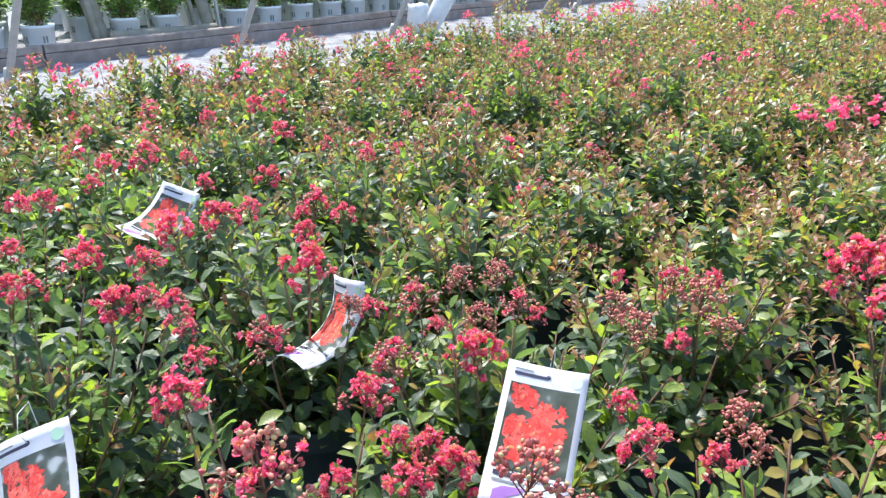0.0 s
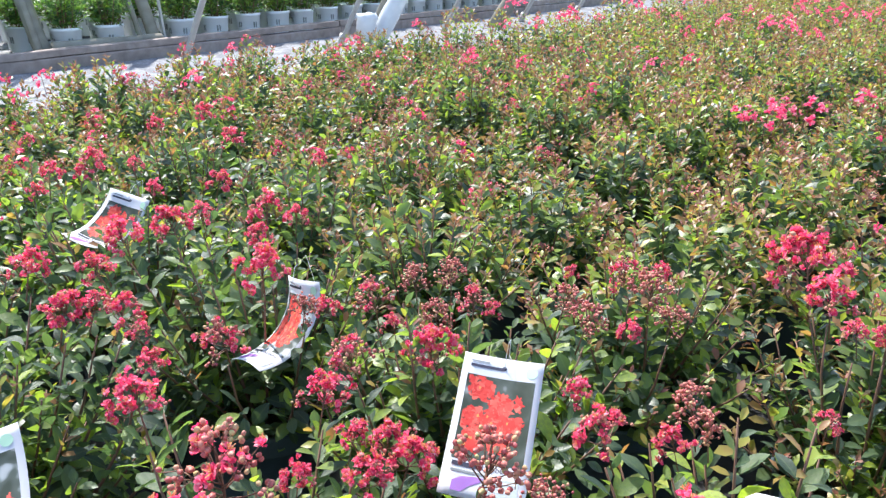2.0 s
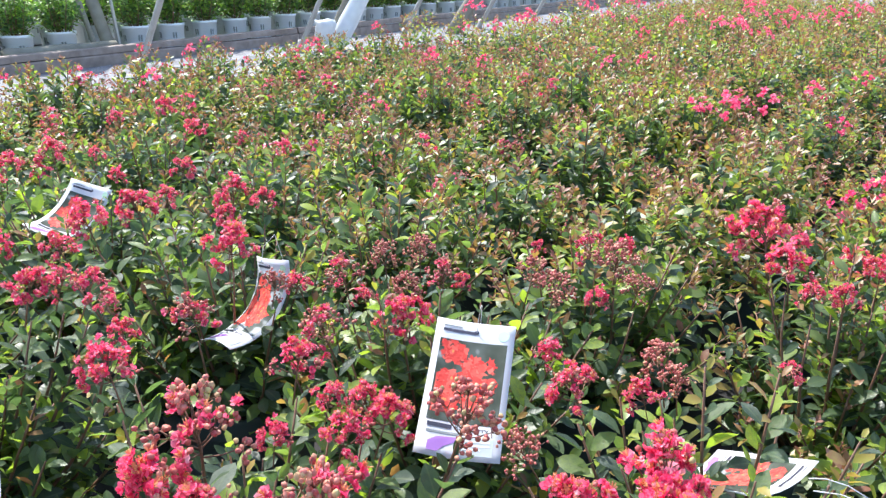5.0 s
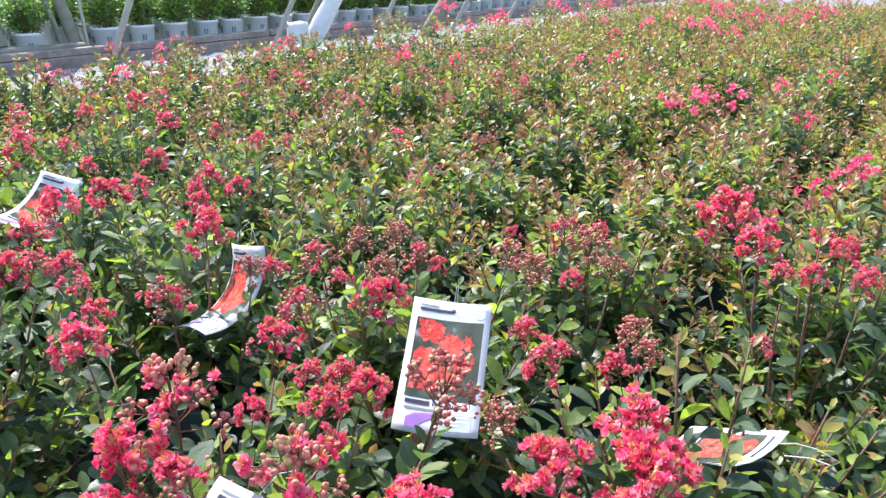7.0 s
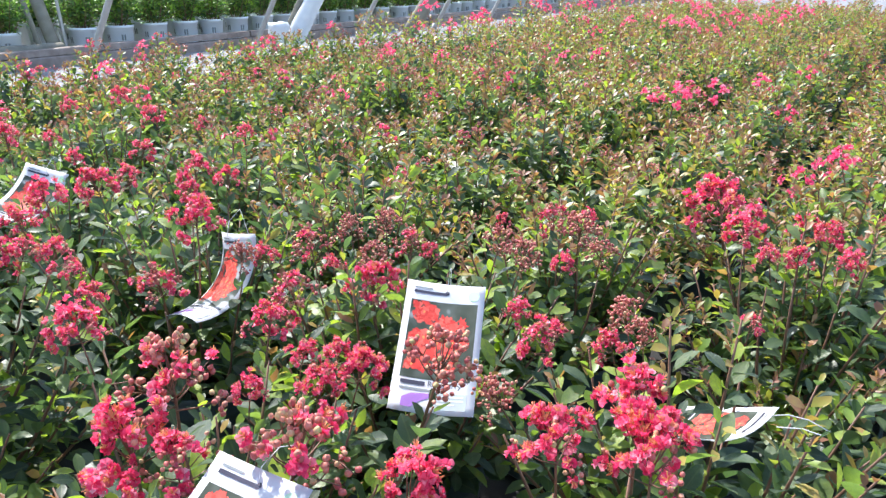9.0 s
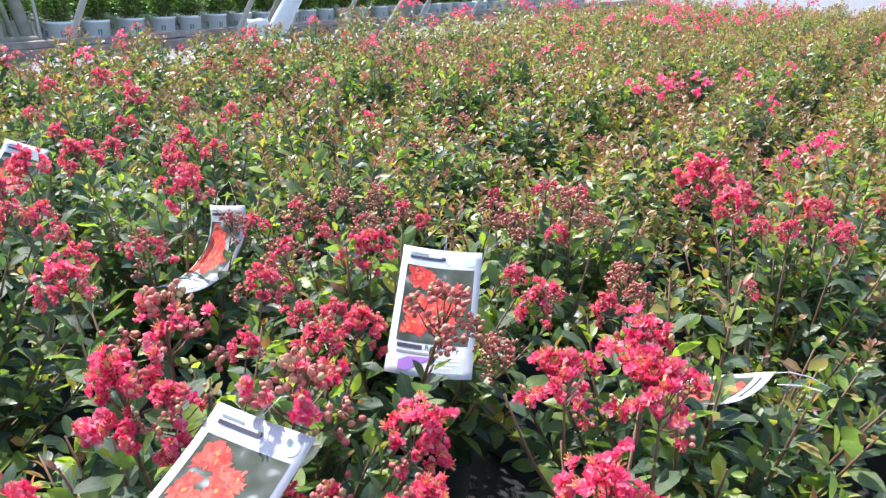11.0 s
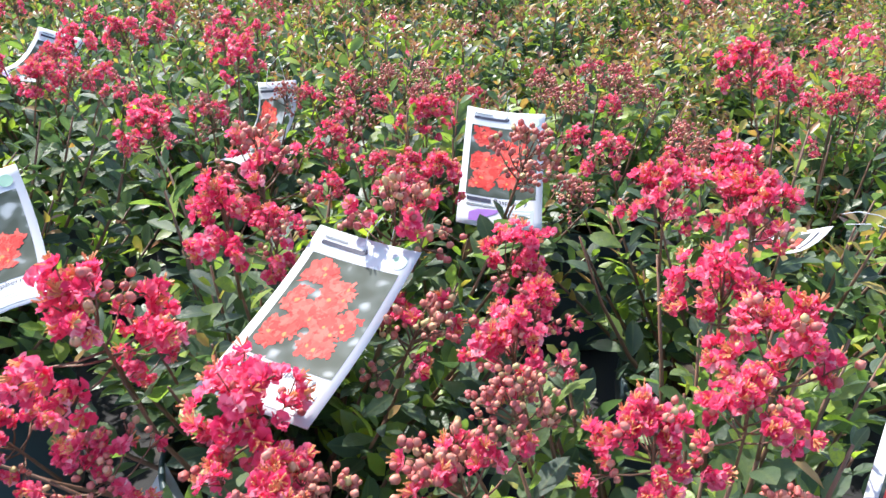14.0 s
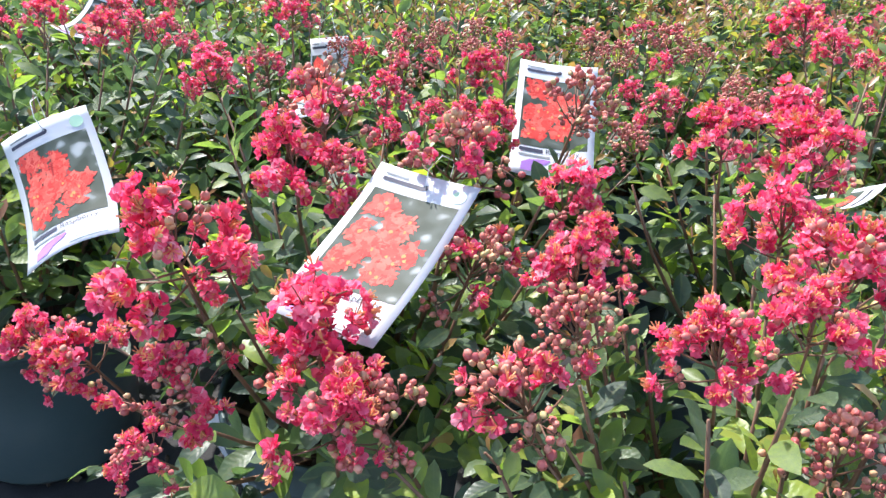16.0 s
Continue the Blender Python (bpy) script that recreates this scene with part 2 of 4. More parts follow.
def uv(u, v, z=0.0):
    return U * u + V * v + Vector((0, 0, z))


def slab(name, u0, u1, v0, v1, z, mat, label, category, cells=1, rise=0.0):
    rng = random.Random(name)
    verts, faces = [], []
    for i in range(cells + 1):
        for j in range(cells + 1):
            verts.append(uv(u0 + (u1 - u0) * i / cells, v0 + (v1 - v0) * j / cells, z + rng.uniform(-rise, rise)))
    for i in range(cells):
        for j in range(cells):
            k = i * (cells + 1) + j
            faces.append((k, k + cells + 1, k + cells + 2, k + 1))
    return tagged(new(name, mesh_of(name, verts, faces, mat, True)), label, category, "", "structure")


slab("ground", -300, 600, -500, 300, 0.0, GRAVEL, "pale grey crushed gravel ground of the nursery yard", "ground")
slab("ground_cloth", -1.2, 17.5, -3.05, 2.6, 0.014, CLOTH, "black woven weed cloth under the potted shrubs", "ground cloth", 60, 0.006)
slab("far_ground_cloth", -2.0, 22.0, -12.5, -7.45, 0.012, GRAVEL, "pale grey gravel bed under the white pots", "ground", 30, 0.004)

# ---- timber edging, hoops and posts behind the bed ----
rng = random.Random(5)
edge = thing("timber_edging", Matrix.Identity(4), "long weathered grey timber edging board lying on the gravel", "edging", "", "")
at = -1.0
for length in (3.6, 4.1, 3.7, 4.4, 3.9, 4.0):
    for across, base, wide, high in ((-7.14, 0.048, 0.085, 0.105), (-7.165, 0.140, 0.10, 0.060)):
        sway = rng.uniform(-.012, .012)
        part("board", mesh_of("board", *plank(uv(at, across + sway, base), uv(at + length - 0.02, across - sway, base), wide, high, rng), TIMBER), edge)
    at += length


def hoop(u, lean):
    """A bent steel hoop leg of the open plant house."""
    path = [(0, -0.05)] + [(lean * h + 0.02 * h * h, h) for h in (0.0, 0.4, 0.8, 1.2, 1.7, 2.3, 3.0)]
    ob = thing("hoop_leg", pose(*uv(u, -6.4), 0, 0, TURN_UV - 90), "leaning bare steel hoop leg rising from the gravel", "hoop", "hoop legs")
    part("pipe", mesh_of("pipe", *tube([(x, 0.1 * h, h) for x, h in path], 0.028, 10), STEEL, True), ob)
    part("ground_sleeve", mesh_of("sleeve", *tube([(0, 0, -0.05), (0.04, 0.012, 0.13)], 0.036, 10), STEEL, True), ob)


for u in (2.03, 4.03, 6.0, 7.79, 9.53, 11.05, 12.6, 14.2):
    hoop(u, 0.55)


def leaning_post(name, u, v, lean, along, thick, mat, label, category):
    ob = thing(name, pose(*uv(u, v), 0, 0, TURN_UV - 90), label, category)
    rng = random.Random(name)
    pts = [(lean * h, along * h, h) for h in (-0.05, 0.15, 0.4, 0.7, 1.0, 1.4, 2.0, 2.6)]
    radii = [thick * rng.uniform(0.92, 1.08) for _ in pts]
    part("shaft", mesh_of("shaft", *tube(pts, radii, 12), mat, True), ob)
    return ob


wrapped = thing("wrapped_post", Matrix.Translation((-0.19, 8.9, 0)), "thick leaning post wrapped in white plastic sheet", "post")
post_rng = random.Random(31)
post_line = [(0.56 * h, 0.12 * h, h) for h in (-0.05, 0.05, 0.16, 0.3, 0.45, 0.6, 0.8, 1.1, 1.5, 2.0, 2.6)]
part("shaft", mesh_of("shaft", *tube(post_line, [0.105 * post_rng.uniform(0.92, 1.08) for _ in post_line], 14), WRAP, True), wrapped)
verts, faces = lathe([(0.01, 0.0), (0.055, 0.01), (0.085, 0.06), (0.105, 0.13), (0.110, 0.19), (0.125, 0.24), (0.115, 0.285), (0.06, 0.27), (0.01, 0.25)], 22)
verts = [Vector(v) + 0.035 * Vector(noise.noise_vector(Vector(v) * 11)) + Vector((-0.085, -0.14, 0.055)) for v in verts]
part("plastic_wad", mesh_of("bundle", verts, faces, WRAP, True), wrapped, "crumpled bundle of white plastic film")
leaning_post("wooden_post", 6.42, -6.42, 0.45, 0.25, 0.035, LOG, "leaning grey log post beside a wrapped one", "post")
stump = thing("wooden_stump", Matrix.Translation((-0.32, 8.86, 0)), "short dark wooden stump under a plastic bundle", "stump")
part("stump", mesh_of("stump", *tube([(0, 0, -0.02), (0.004, 0, 0.05), (0.02, 0, 0.11)], [0.06, 0.055, 0.05], 12), TIMBER, True), stump)
leaning_post("wooden_post", 8.75, -6.3, 0.62, 0.2, 0.10, LOG, "leaning brown weathered wooden post", "post")
leaning_post("wooden_post", 3.27, -7.42, -0.50, 0.0, 0.075, LOG, "leaning grey debarked log behind the edging", "post")
leaning_post("wooden_post", 3.21, -7.36, -0.42, 0.0, 0.030, LOG, "thin leaning prop behind the edging", "post")
leaning_post("wooden_post", 4.42, -7.42, -0.45, 0.0, 0.065, LOG, "leaning grey debarked log behind the edging", "post")
leaning_post("wooden_post", 4.28, -7.44, -0.42, 0.0, 0.028, LOG, "thin leaning prop behind the edging", "post")
leaning_post("steel_stake", 4.50, -7.40, -0.12, 0.0, 0.016, STEEL, "thin upright steel stake behind the edging", "stake")
rng = random.Random(12)
log = thing("lying_log", Matrix.Identity(4), "long grey debarked log lying behind the edging", "log")
part("log", mesh_of("log", *tube([uv(3.30 + 0.137 * i, -7.31 + 0.008 * rng.uniform(-1, 1), 0.150 + 0.006 * rng.uniform(-1, 1)) for i in range(9)], [(0.072 - 0.003 * i) * rng.uniform(0.95, 1.05) for i in range(9)], 12), LOG, True), log)


# ---- leaves, buds and petals ----
def leaf_shape(rows, fold, droop):
    """A blade of length 1 along x, width along y, folded on its midrib and curved down to the tip."""
    verts, faces = [(0, 0, 0)], []
    for s, w in rows:
        z = -droop * s * s
        verts += [(s, -w, z + fold * w), (s, 0, z), (s, w, z + fold * w)]
    verts.append((1, 0, -droop))
    faces += [(0, 1, 2), (0, 2, 3)]
    for n in range(len(rows) - 1):
        a = 1 + 3 * n
        faces += [(a, a + 3, a + 4, a + 1), (a + 1, a + 4, a + 5, a + 2)]
    a, tip = 1 + 3 * (len(rows) - 1), len(verts) - 1
    faces += [(a, tip, a + 1), (a + 1, tip, a + 2)]
    return verts, faces


LEAVES = [leaf_shape([(0.10, 0.08), (0.33, 0.21), (0.60, 0.255), (0.84, 0.155)], f, d) for f, d in ((0.35, 0.12), (0.15, 0.25), (0.5, -0.08), (0.25, 0.38))]
FAR_LEAVES = [leaf_shape([(0.55, 0.26)], f, d) for f, d in ((0.4, 0.15), (0.2, 0.3))]


def ball(sides, rings):
    profile = [(max(0.02, math.sin(math.pi * i / rings)), -math.cos(math.pi * i / rings)) for i in range(rings + 1)]
    profile[-1] = (0.16, 1.12)
    return lathe(profile, sides)


BUD_NEAR, BUD_FAR = ball(6, 3), ball(4, 2)
MID_LEAVES = [leaf_shape([(0.3, 0.19), (0.7, 0.235)], f, d) for f, d in ((0.35, 0.12), (0.15, 0.25), (0.5, -0.08), (0.25, 0.35))]


def petal_shape(rng, fine):
    """A crinkled, clawed petal of length 1."""
    rows = [(0.0, 0.06), (0.4, 0.14), (0.72, 0.5), (1.05, 0.36)] if fine else [(0.0, 0.15), (0.6, 0.5), (1.05, 0.35)]
    across = 3 if fine else 2
    verts, faces = [], []
    for s, w in rows:
        for i in range(across + 1):
            y = (2 * i / across - 1) * w
            verts.append((s + rng.uniform(-.06, .06), y, 0.25 * s * s + (0.22 if s > 0.3 else 0) * rng.uniform(-1, 1)))
    for n in range(len(rows) - 1):
        for i in range(across):
            a = n * (across + 1) + i
            faces.append((a, a + 1, a + across + 2, a + across + 1))
    return verts, faces


rng = random.Random(17)
PETALS = [petal_shape(rng, True) for _ in range(4)]
FAR_PETALS = [petal_shape(rng, False) for _ in range(3)]


def axes(forward, normal, size, place, wide=1.0):
    """A frame whose x goes forward and whose z is as near to normal as can be."""
    x = Vector(forward).normalized()
    y = Vector(normal).cross(x)
    if y.length < 1e-4:
        y = Vector((1, 0, 0)).cross(x)
    y.normalize()
    z = x.cross(y)
    return [[x[i] * size, y[i] * size * wide, z[i] * size, place[i]] for i in range(3)]


def any_way(rng):
    z = rng.uniform(-1, 1)
    a, r = rng.uniform(0, 2 * math.pi), math.sqrt(1 - z * z)
    return Vector((r * math.cos(a), r * math.sin(a), z))


# ---- flower panicles: petals, buds, stamens and stalk ----
def panicle_meshes(seed, bloom, near):
    """bloom: the share of the branchlets whose buds have opened. About 0.11 m wide and 0.09 m high: spreading side branches, each with a few flowers or buds."""
    rng = random.Random(seed)
    petals, buds, stamens, stalks = [], [], [], []
    branches = 13 if near else 6
    for n in range(branches):
        h = (n + 0.5) / branches
        a, rise = n * 2.399 + rng.uniform(-.5, .5), radians(12 + 70 * h ** 1.3 + rng.uniform(-10, 10))
        long = rng.uniform(0.032, 0.052) * (1.1 - 0.35 * h)
        foot = Vector((0, 0, 0.004 + 0.038 * h))
        way = Vector((math.cos(a) * math.cos(rise), math.sin(a) * math.cos(rise), math.sin(rise)))
        end = foot + way * long + Vector((0, 0, 0.004))
        if near:
            stalks.append(tube([foot, foot.lerp(end, 0.5) - Vector((0, 0, 0.003)), end], [0.0013, 0.0011, 0.0009], 3))
        mood = min(1.0, max(0.0, bloom + rng.uniform(-.3, .3))) if 0 < bloom < 1 else bloom
        for k in range(rng.randint(5, 7) if near else 4):
            p = end + (way * 0.5 + any_way(rng)) * rng.uniform(0.006, 0.017)
            out = (p - Vector((0, 0, 0.012))).normalized()
            if near:
                stalks.append(tube([end, p], [0.0008, 0.0006], 3))
            if rng.random() < mood:
                axis = (out + any_way(rng) * 0.55).normalized()
                side = axis.orthogonal().normalized()
                other = axis.cross(side)
                count = 9 if near else 4
                for q in range(count):
                    b = 2 * math.pi * (q + rng.uniform(-.25, .25)) / count
                    spread = side * math.cos(b) + other * math.sin(b) + axis * rng.uniform(-0.35, 0.75)
                    petals.append((rng.randrange(4 if near else 3), axes(spread, axis + any_way(rng) * 0.5, rng.uniform(0.0062, 0.0100) * (1 if near else 1.35), p, rng.uniform(0.85, 1.3))))
                if near and rng.random() < 0.6:
                    for q in range(9):
                        base = p + axis * 0.002
                        stamens.append(tube([base, base + (axis + any_way(rng) * 0.7).normalized() * rng.uniform(0.007, 0.012)], [0.0003, 0.0008], 3))
            else:
                for q in range(rng.choice((1, 2, 2)) if near else 1):
                    size = rng.uniform(0.0031, 0.0047) * (1 if near else 1.5)
                    buds.append(axes(any_way(rng) + out * 0.5, out, size, p + any_way(rng) * 0.006))
    stalks.append(tube([(0, 0, -0.06), (0.002, 0.001, 0.02), (0, 0, 0.075)], [0.0022, 0.0018, 0.0008], 4))
    kinds = PETALS if near else FAR_PETALS
    loose = [many(kinds[i], [f for k, f in petals if k == i]) for i in range(len(kinds))]
    if not near:
        pieces = [joined(stalks), joined(loose), many(BUD_FAR, buds)]
        me = mesh_of("panicle", *joined(pieces), STEM)
        me.materials.append(PETAL)
        me.materials.append(BUD)
        me.polygons.foreach_set("material_index", [n for n, (v, f) in enumerate(pieces) for _ in f])
        return {"stalk": me, "flowers": len(petals)}
    made = {"stalk": mesh_of("stalk", *joined(stalks), STEM, True), "flowers": len(petals)}
    if petals:
        made["petals"] = mesh_of("petals", *joined(loose), PETAL, True)
    if buds:
        made["buds"] = mesh_of("buds", *many(BUD_NEAR, buds), BUD, True)
    if stamens:
        made["stamens"] = mesh_of("stamens", *joined(stamens), STAMEN)
    return made


NEAR_BLOOMS = [panicle_meshes(s, b, True) for s, b in ((1, 0.92), (2, 0.76), (3, 0.64), (4, 0.84), (5, 0.52))]
NEAR_BUDS = [panicle_meshes(s, b, True) for s, b in ((6, 0.10), (7, 0.22), (8, 0.0))]
FAR_BLOOMS = [panicle_meshes(s, b, False) for s, b in ((11, 0.8), (12, 0.6), (13, 0.45))]
FAR_BUDS = [panicle_meshes(s, b, False) for s, b in ((14, 0.0), (15, 0.12))]


def add_panicle(plant, meshes, m):
    """One panicle as a part of its plant, its petals, buds and stamens under it."""
    stalk = part("flower_panicle", meshes["stalk"], plant, "crinkled raspberry-pink flower panicle" if meshes["flowers"] > 8 else "panicle of dull red closed buds", m)
    for key in ("petals", "buds", "stamens"):
        if key in meshes:
            tagged(part(key[:-1] + "_cluster", meshes[key], stalk), kind="stuff")


# ---- hang tags: where they are, so that the shoots leave them room ----
TAG_W, TAG_H = 0.100, 0.180


class Card:
    """A bent card: s across (-0.5..0.5), t down (0..1)."""

    def __init__(self, top, right, down, bend=0.0, curl=0.0, room=0.09):
        self.room = room
        self.top, self.right = Vector(top), Vector(right).normalized()
        down = Vector(down)
        self.down = (down - self.right * down.dot(self.right)).normalized()
        self.face = self.down.cross(self.right).normalized()
        self.bend, self.curl = radians(bend), curl

    def at(self, s, t, lift=0.0):
        a = self.bend * t
        if abs(self.bend) < 1e-3:
            along, out, n = t, 0.0, self.face
        else:
            along, out = math.sin(a) / self.bend, (1 - math.cos(a)) / self.bend
            n = self.face * math.cos(a) - self.down * math.sin(a)
        return self.top + self.right * (s * TAG_W) + self.down * (along * TAG_H) + self.face * (out * TAG_H) + n * (self.curl * (s * s - 0.1) * 0.1 + 0.0005 * math.sin(9 * t + 4 * s + 20 * self.top.x) + lift)

    def clears(self, p):
        """True where a shoot's leaf would cut through the card or lie on its face."""
        d = Vector(p) - self.top
        s, t = d.dot(self.right) / TAG_W, d.dot(self.down) / TAG_H
        if not (-0.6 < s < 0.6 and -0.12 < t < 1.08):
            return False
        t = min(max(t, 0), 1)
        gap = (Vector(p) - self.at(min(max(s, -.5), .5), t)).dot(self.face)
        return -0.02 < gap < (self.room if t < 0.75 else min(self.room, 0.04))


TAGS = [
    Card((0.131, 0.820, 0.601), (0.963, -0.263, -0.059), (-0.245, -0.761, -0.601), 8, 0.2),
    Card((-0.159, 1.147, 0.571), (0.591, -0.780, 0.205), (0.113, -0.172, -0.979), 98, -0.3),
    Card((-0.576, 1.626, 0.570), (0.914, -0.355, -0.196), (-0.325, -0.353, -0.878), 85, 0.3),
    Card((-0.481, 0.739, 0.563), (0.916, 0.089, 0.391), (0.370, -0.564, -0.738), 42, -0.4),
    Card((-0.086, 0.489, 0.583), (0.789, -0.613, -0.042), (-0.543, -0.664, -0.514), 17, 0.1),
    Card((0.455, 0.615, 0.484), (-0.095, -0.033, -0.015), (-0.045, 0.150, -0.090), 0, 0.4, 0.025),
    Card((0.293, 0.229, 0.558), (0.071, -0.060, -0.023), (-0.088, -0.12, -0.081), 4, 0.1, 0.03),
]

# dark gaps between neighbouring plants, where no shoot grows: place and radius
GAPS = [(0.45, 0.87, 0.105), (0.205, 0.515, 0.08), (-0.20, 0.94, 0.085), (0.165, 0.64, 0.06), (-0.335, 0.50, 0.075), (0.155, 0.45, 0.06), (-0.24, 0.365, 0.035), (-0.28, 0.455, 0.045)]
# hollows between the plants, where the foliage stays low: place, radius and height
HOLLOWS = [(0.47, 1.00, 0.10, 0.40), (0.53, 0.90, 0.10, 0.34), (0.46, 0.84, 0.08, 0.33), (0.61, 0.86, 0.09, 0.35), (0.60, 0.99, 0.10, 0.41), (0.70, 0.93, 0.07, 0.42), (0.45, 0.75, 0.09, 0.38), (0.56, 0.76, 0.08, 0.38), (0.36, 0.80, 0.06, 0.40), (0.31, 1.29, 0.09, 0.42), (0.56, 1.42, 0.08, 0.44)]

# ---- panicles that stand out, plant by plant ----
FRONT_BLOOMS = [  # place and size, open ones of the front row
    (-0.284, 0.403, 0.575, 1.0), (-0.255, 0.425, 0.545, 0.55), (-0.205, 0.545, 0.585, 0.8), (-0.165, 0.530, 0.570, 0.65), (-0.415, 0.465, 0.462, 0.58),
    (-0.375, 0.445, 0.458, 0.72), (-0.285, 0.350, 0.490, 0.72), (-0.302, 0.300, 0.475, 0.5), (-0.190, 0.326, 0.541, 0.92), (-0.181, 0.262, 0.517, 0.736),
    (0.026, 0.474, 0.570, 0.69), (-0.007, 0.302, 0.579, 0.644), (0.030, 0.371, 0.564, 0.552), (0.145, 0.416, 0.636, 0.62), (0.216, 0.394, 0.626, 0.7), (0.229, 0.452, 0.632, 0.736),
    (0.133, 0.229, 0.606, 0.782), (0.071, 0.172, 0.617, 0.5336), (0.024, 0.173, 0.606, 0.5704), (0.140, 0.120, 0.520, 0.552), (0.141, 0.310, 0.606, 0.736),
]
FRONT_BUDS = [
    (-0.064, 0.507, 0.598, 0.9), (-0.176, 0.605, 0.612, 0.88), (-0.065, 0.434, 0.532, 0.85), (-0.045, 0.255, 0.522, 0.85), (0.117, 0.179, 0.518, 0.7),
    (0.076, 0.595, 0.614, 0.8), (-0.142, 0.261, 0.509, 0.7), (-0.018, 0.260, 0.569, 0.6),
]
SECOND_BLOOMS = [  # place and size
    (0.043, 0.906, 0.575, 0.9), (-0.097, 0.791, 0.575, 0.75), (0.716, 1.168, 0.575, 1.2), (0.674, 1.026, 0.575, 1), (0.647, 0.908, 0.575, 0.6),
    (0.322, 0.929, 0.575, 0.5), (0.232, 0.697, 0.575, 0.8), (0.302, 0.674, 0.575, 0.55), (-0.040, 0.632, 0.575, 0.65), (0.002, 0.665, 0.575, 0.75),
    (-0.056, 0.704, 0.575, 0.5), (-0.018, 0.698, 0.575, 0.55), (0.138, 1.009, 0.575, 0.4), (-0.007, 0.973, 0.575, 0.45), (0.290, 1.145, 0.575, 0.35),
    (0.441, 1.141, 0.575, 0.45), (0.779, 1.026, 0.575, 0.7), (0.793, 0.972, 0.575, 0.75), (0.751, 0.873, 0.575, 0.6), (0.687, 0.899, 0.575, 0.55),
    (-0.102, 1.029, 0.575, 0.55), (-0.109, 0.638, 0.575, 0.5), (0.212, 0.791, 0.575, 0.5), (0.486, 0.697, 0.575, 0.4),
]
SECOND_BUDS = [
    (0.402, 1.075, 0.575, 1), (0.377, 1.134, 0.575, 0.8), (0.249, 1.030, 0.575, 0.8), (0.269, 0.969, 0.575, 0.8), (0.087, 1.143, 0.575, 0.8),
    (-0.035, 1.055, 0.575, 0.9), (0.112, 1.036, 0.575, 0.8), (-0.244, 0.954, 0.575, 0.9), (-0.058, 0.883, 0.575, 0.9), (0.348, 0.738, 0.575, 0.8),
    (0.348, 0.694, 0.575, 0.6), (0.029, 1.123, 0.575, 0.8), (-0.145, 1.046, 0.575, 0.7), (0.150, 0.590, 0.575, 0.7), (0.056, 0.997, 0.575, 0.7),
    (0.399, 0.975, 0.575, 0.7),
]
LEFT_BLOOMS = [
    (-0.405, 1.942, 0.620, 0.8), (-0.279, 1.823, 0.620, 0.5), (-0.176, 1.737, 0.620, 0.5), (-0.676, 1.712, 0.620, 0.9), (-0.735, 1.644, 0.620, 0.7),
    (-0.912, 1.924, 0.620, 0.5), (-0.649, 2.116, 0.620, 0.6), (-0.554, 2.249, 0.620, 0.8), (-0.713, 1.501, 0.620, 0.5), (-0.766, 1.385, 0.620, 0.7),
    (-0.802, 1.372, 0.620, 0.6), (-0.706, 1.155, 0.620, 0.5), (-0.599, 0.997, 0.620, 0.7), (-0.459, 0.952, 0.620, 0.8), (-0.423, 0.970, 0.620, 0.6),
    (-0.382, 0.944, 0.620, 0.75), (-0.574, 1.116, 0.620, 0.8), (-0.372, 1.551, 0.620, 0.7),
]
LEFT_FRONT_BLOOMS = [
    (-0.491, 1.512, 0.620, 0.5), (-0.395, 1.301, 0.620, 0.95), (-0.351, 1.331, 0.620, 0.7), (-0.242, 1.362, 0.620, 0.95), (-0.184, 1.322, 0.620, 0.6),
    (-0.236, 1.231, 0.620, 0.6), (-0.210, 1.098, 0.620, 0.95), (-0.287, 0.724, 0.620, 0.8), (-0.293, 0.802, 0.620, 0.5), (-0.340, 0.887, 0.620, 0.4),
    (-0.460, 1.109, 0.620, 0.7), (-0.464, 1.245, 0.620, 0.9), (-0.581, 1.689, 0.620, 0.5), (-0.632, 1.003, 0.620, 0.6),
]
FAR_SPOTS = [  # place and size of the brightest heads further off
    (-1.25, 2.23, 0.6), (-1.50, 3.04, 1), (-1.36, 3.10, 1), (-1.35, 2.85, 0.8), (-0.75, 3.01, 1.3),
    (-0.79, 3.97, 0.9), (-0.24, 4.08, 1), (0.37, 3.57, 1.4), (0.58, 3.45, 0.9), (0.17, 5.18, 0.9),
    (0.92, 5.07, 1.5), (0.72, 5.07, 1), (2.64, 5.74, 1.4), (2.78, 5.44, 1.2), (1.74, 4.59, 1.2),
    (1.34, 3.45, 1), (1.13, 3.32, 1.1), (1.17, 2.32, 1.5), (1.34, 2.40, 1.7), (1.65, 2.61, 1.2),
    (2.04, 2.89, 1), (1.24, 1.91, 0.9), (1.19, 1.48, 1.2), (1.12, 1.44, 1), (2.78, 6.05, 1.2),
    (2.91, 5.09, 1.2), (2.83, 7.03, 1), (5.14, 7.01, 1), (1.41, 2.06, 0.8), (0.97, 1.34, 0.9),
]


# ---- the potted crape myrtles ----
def tall(profile):
    """The deep nursery pot: the outline drawn out upwards."""
    return [(r, z * 1.15) for r, z in profile]


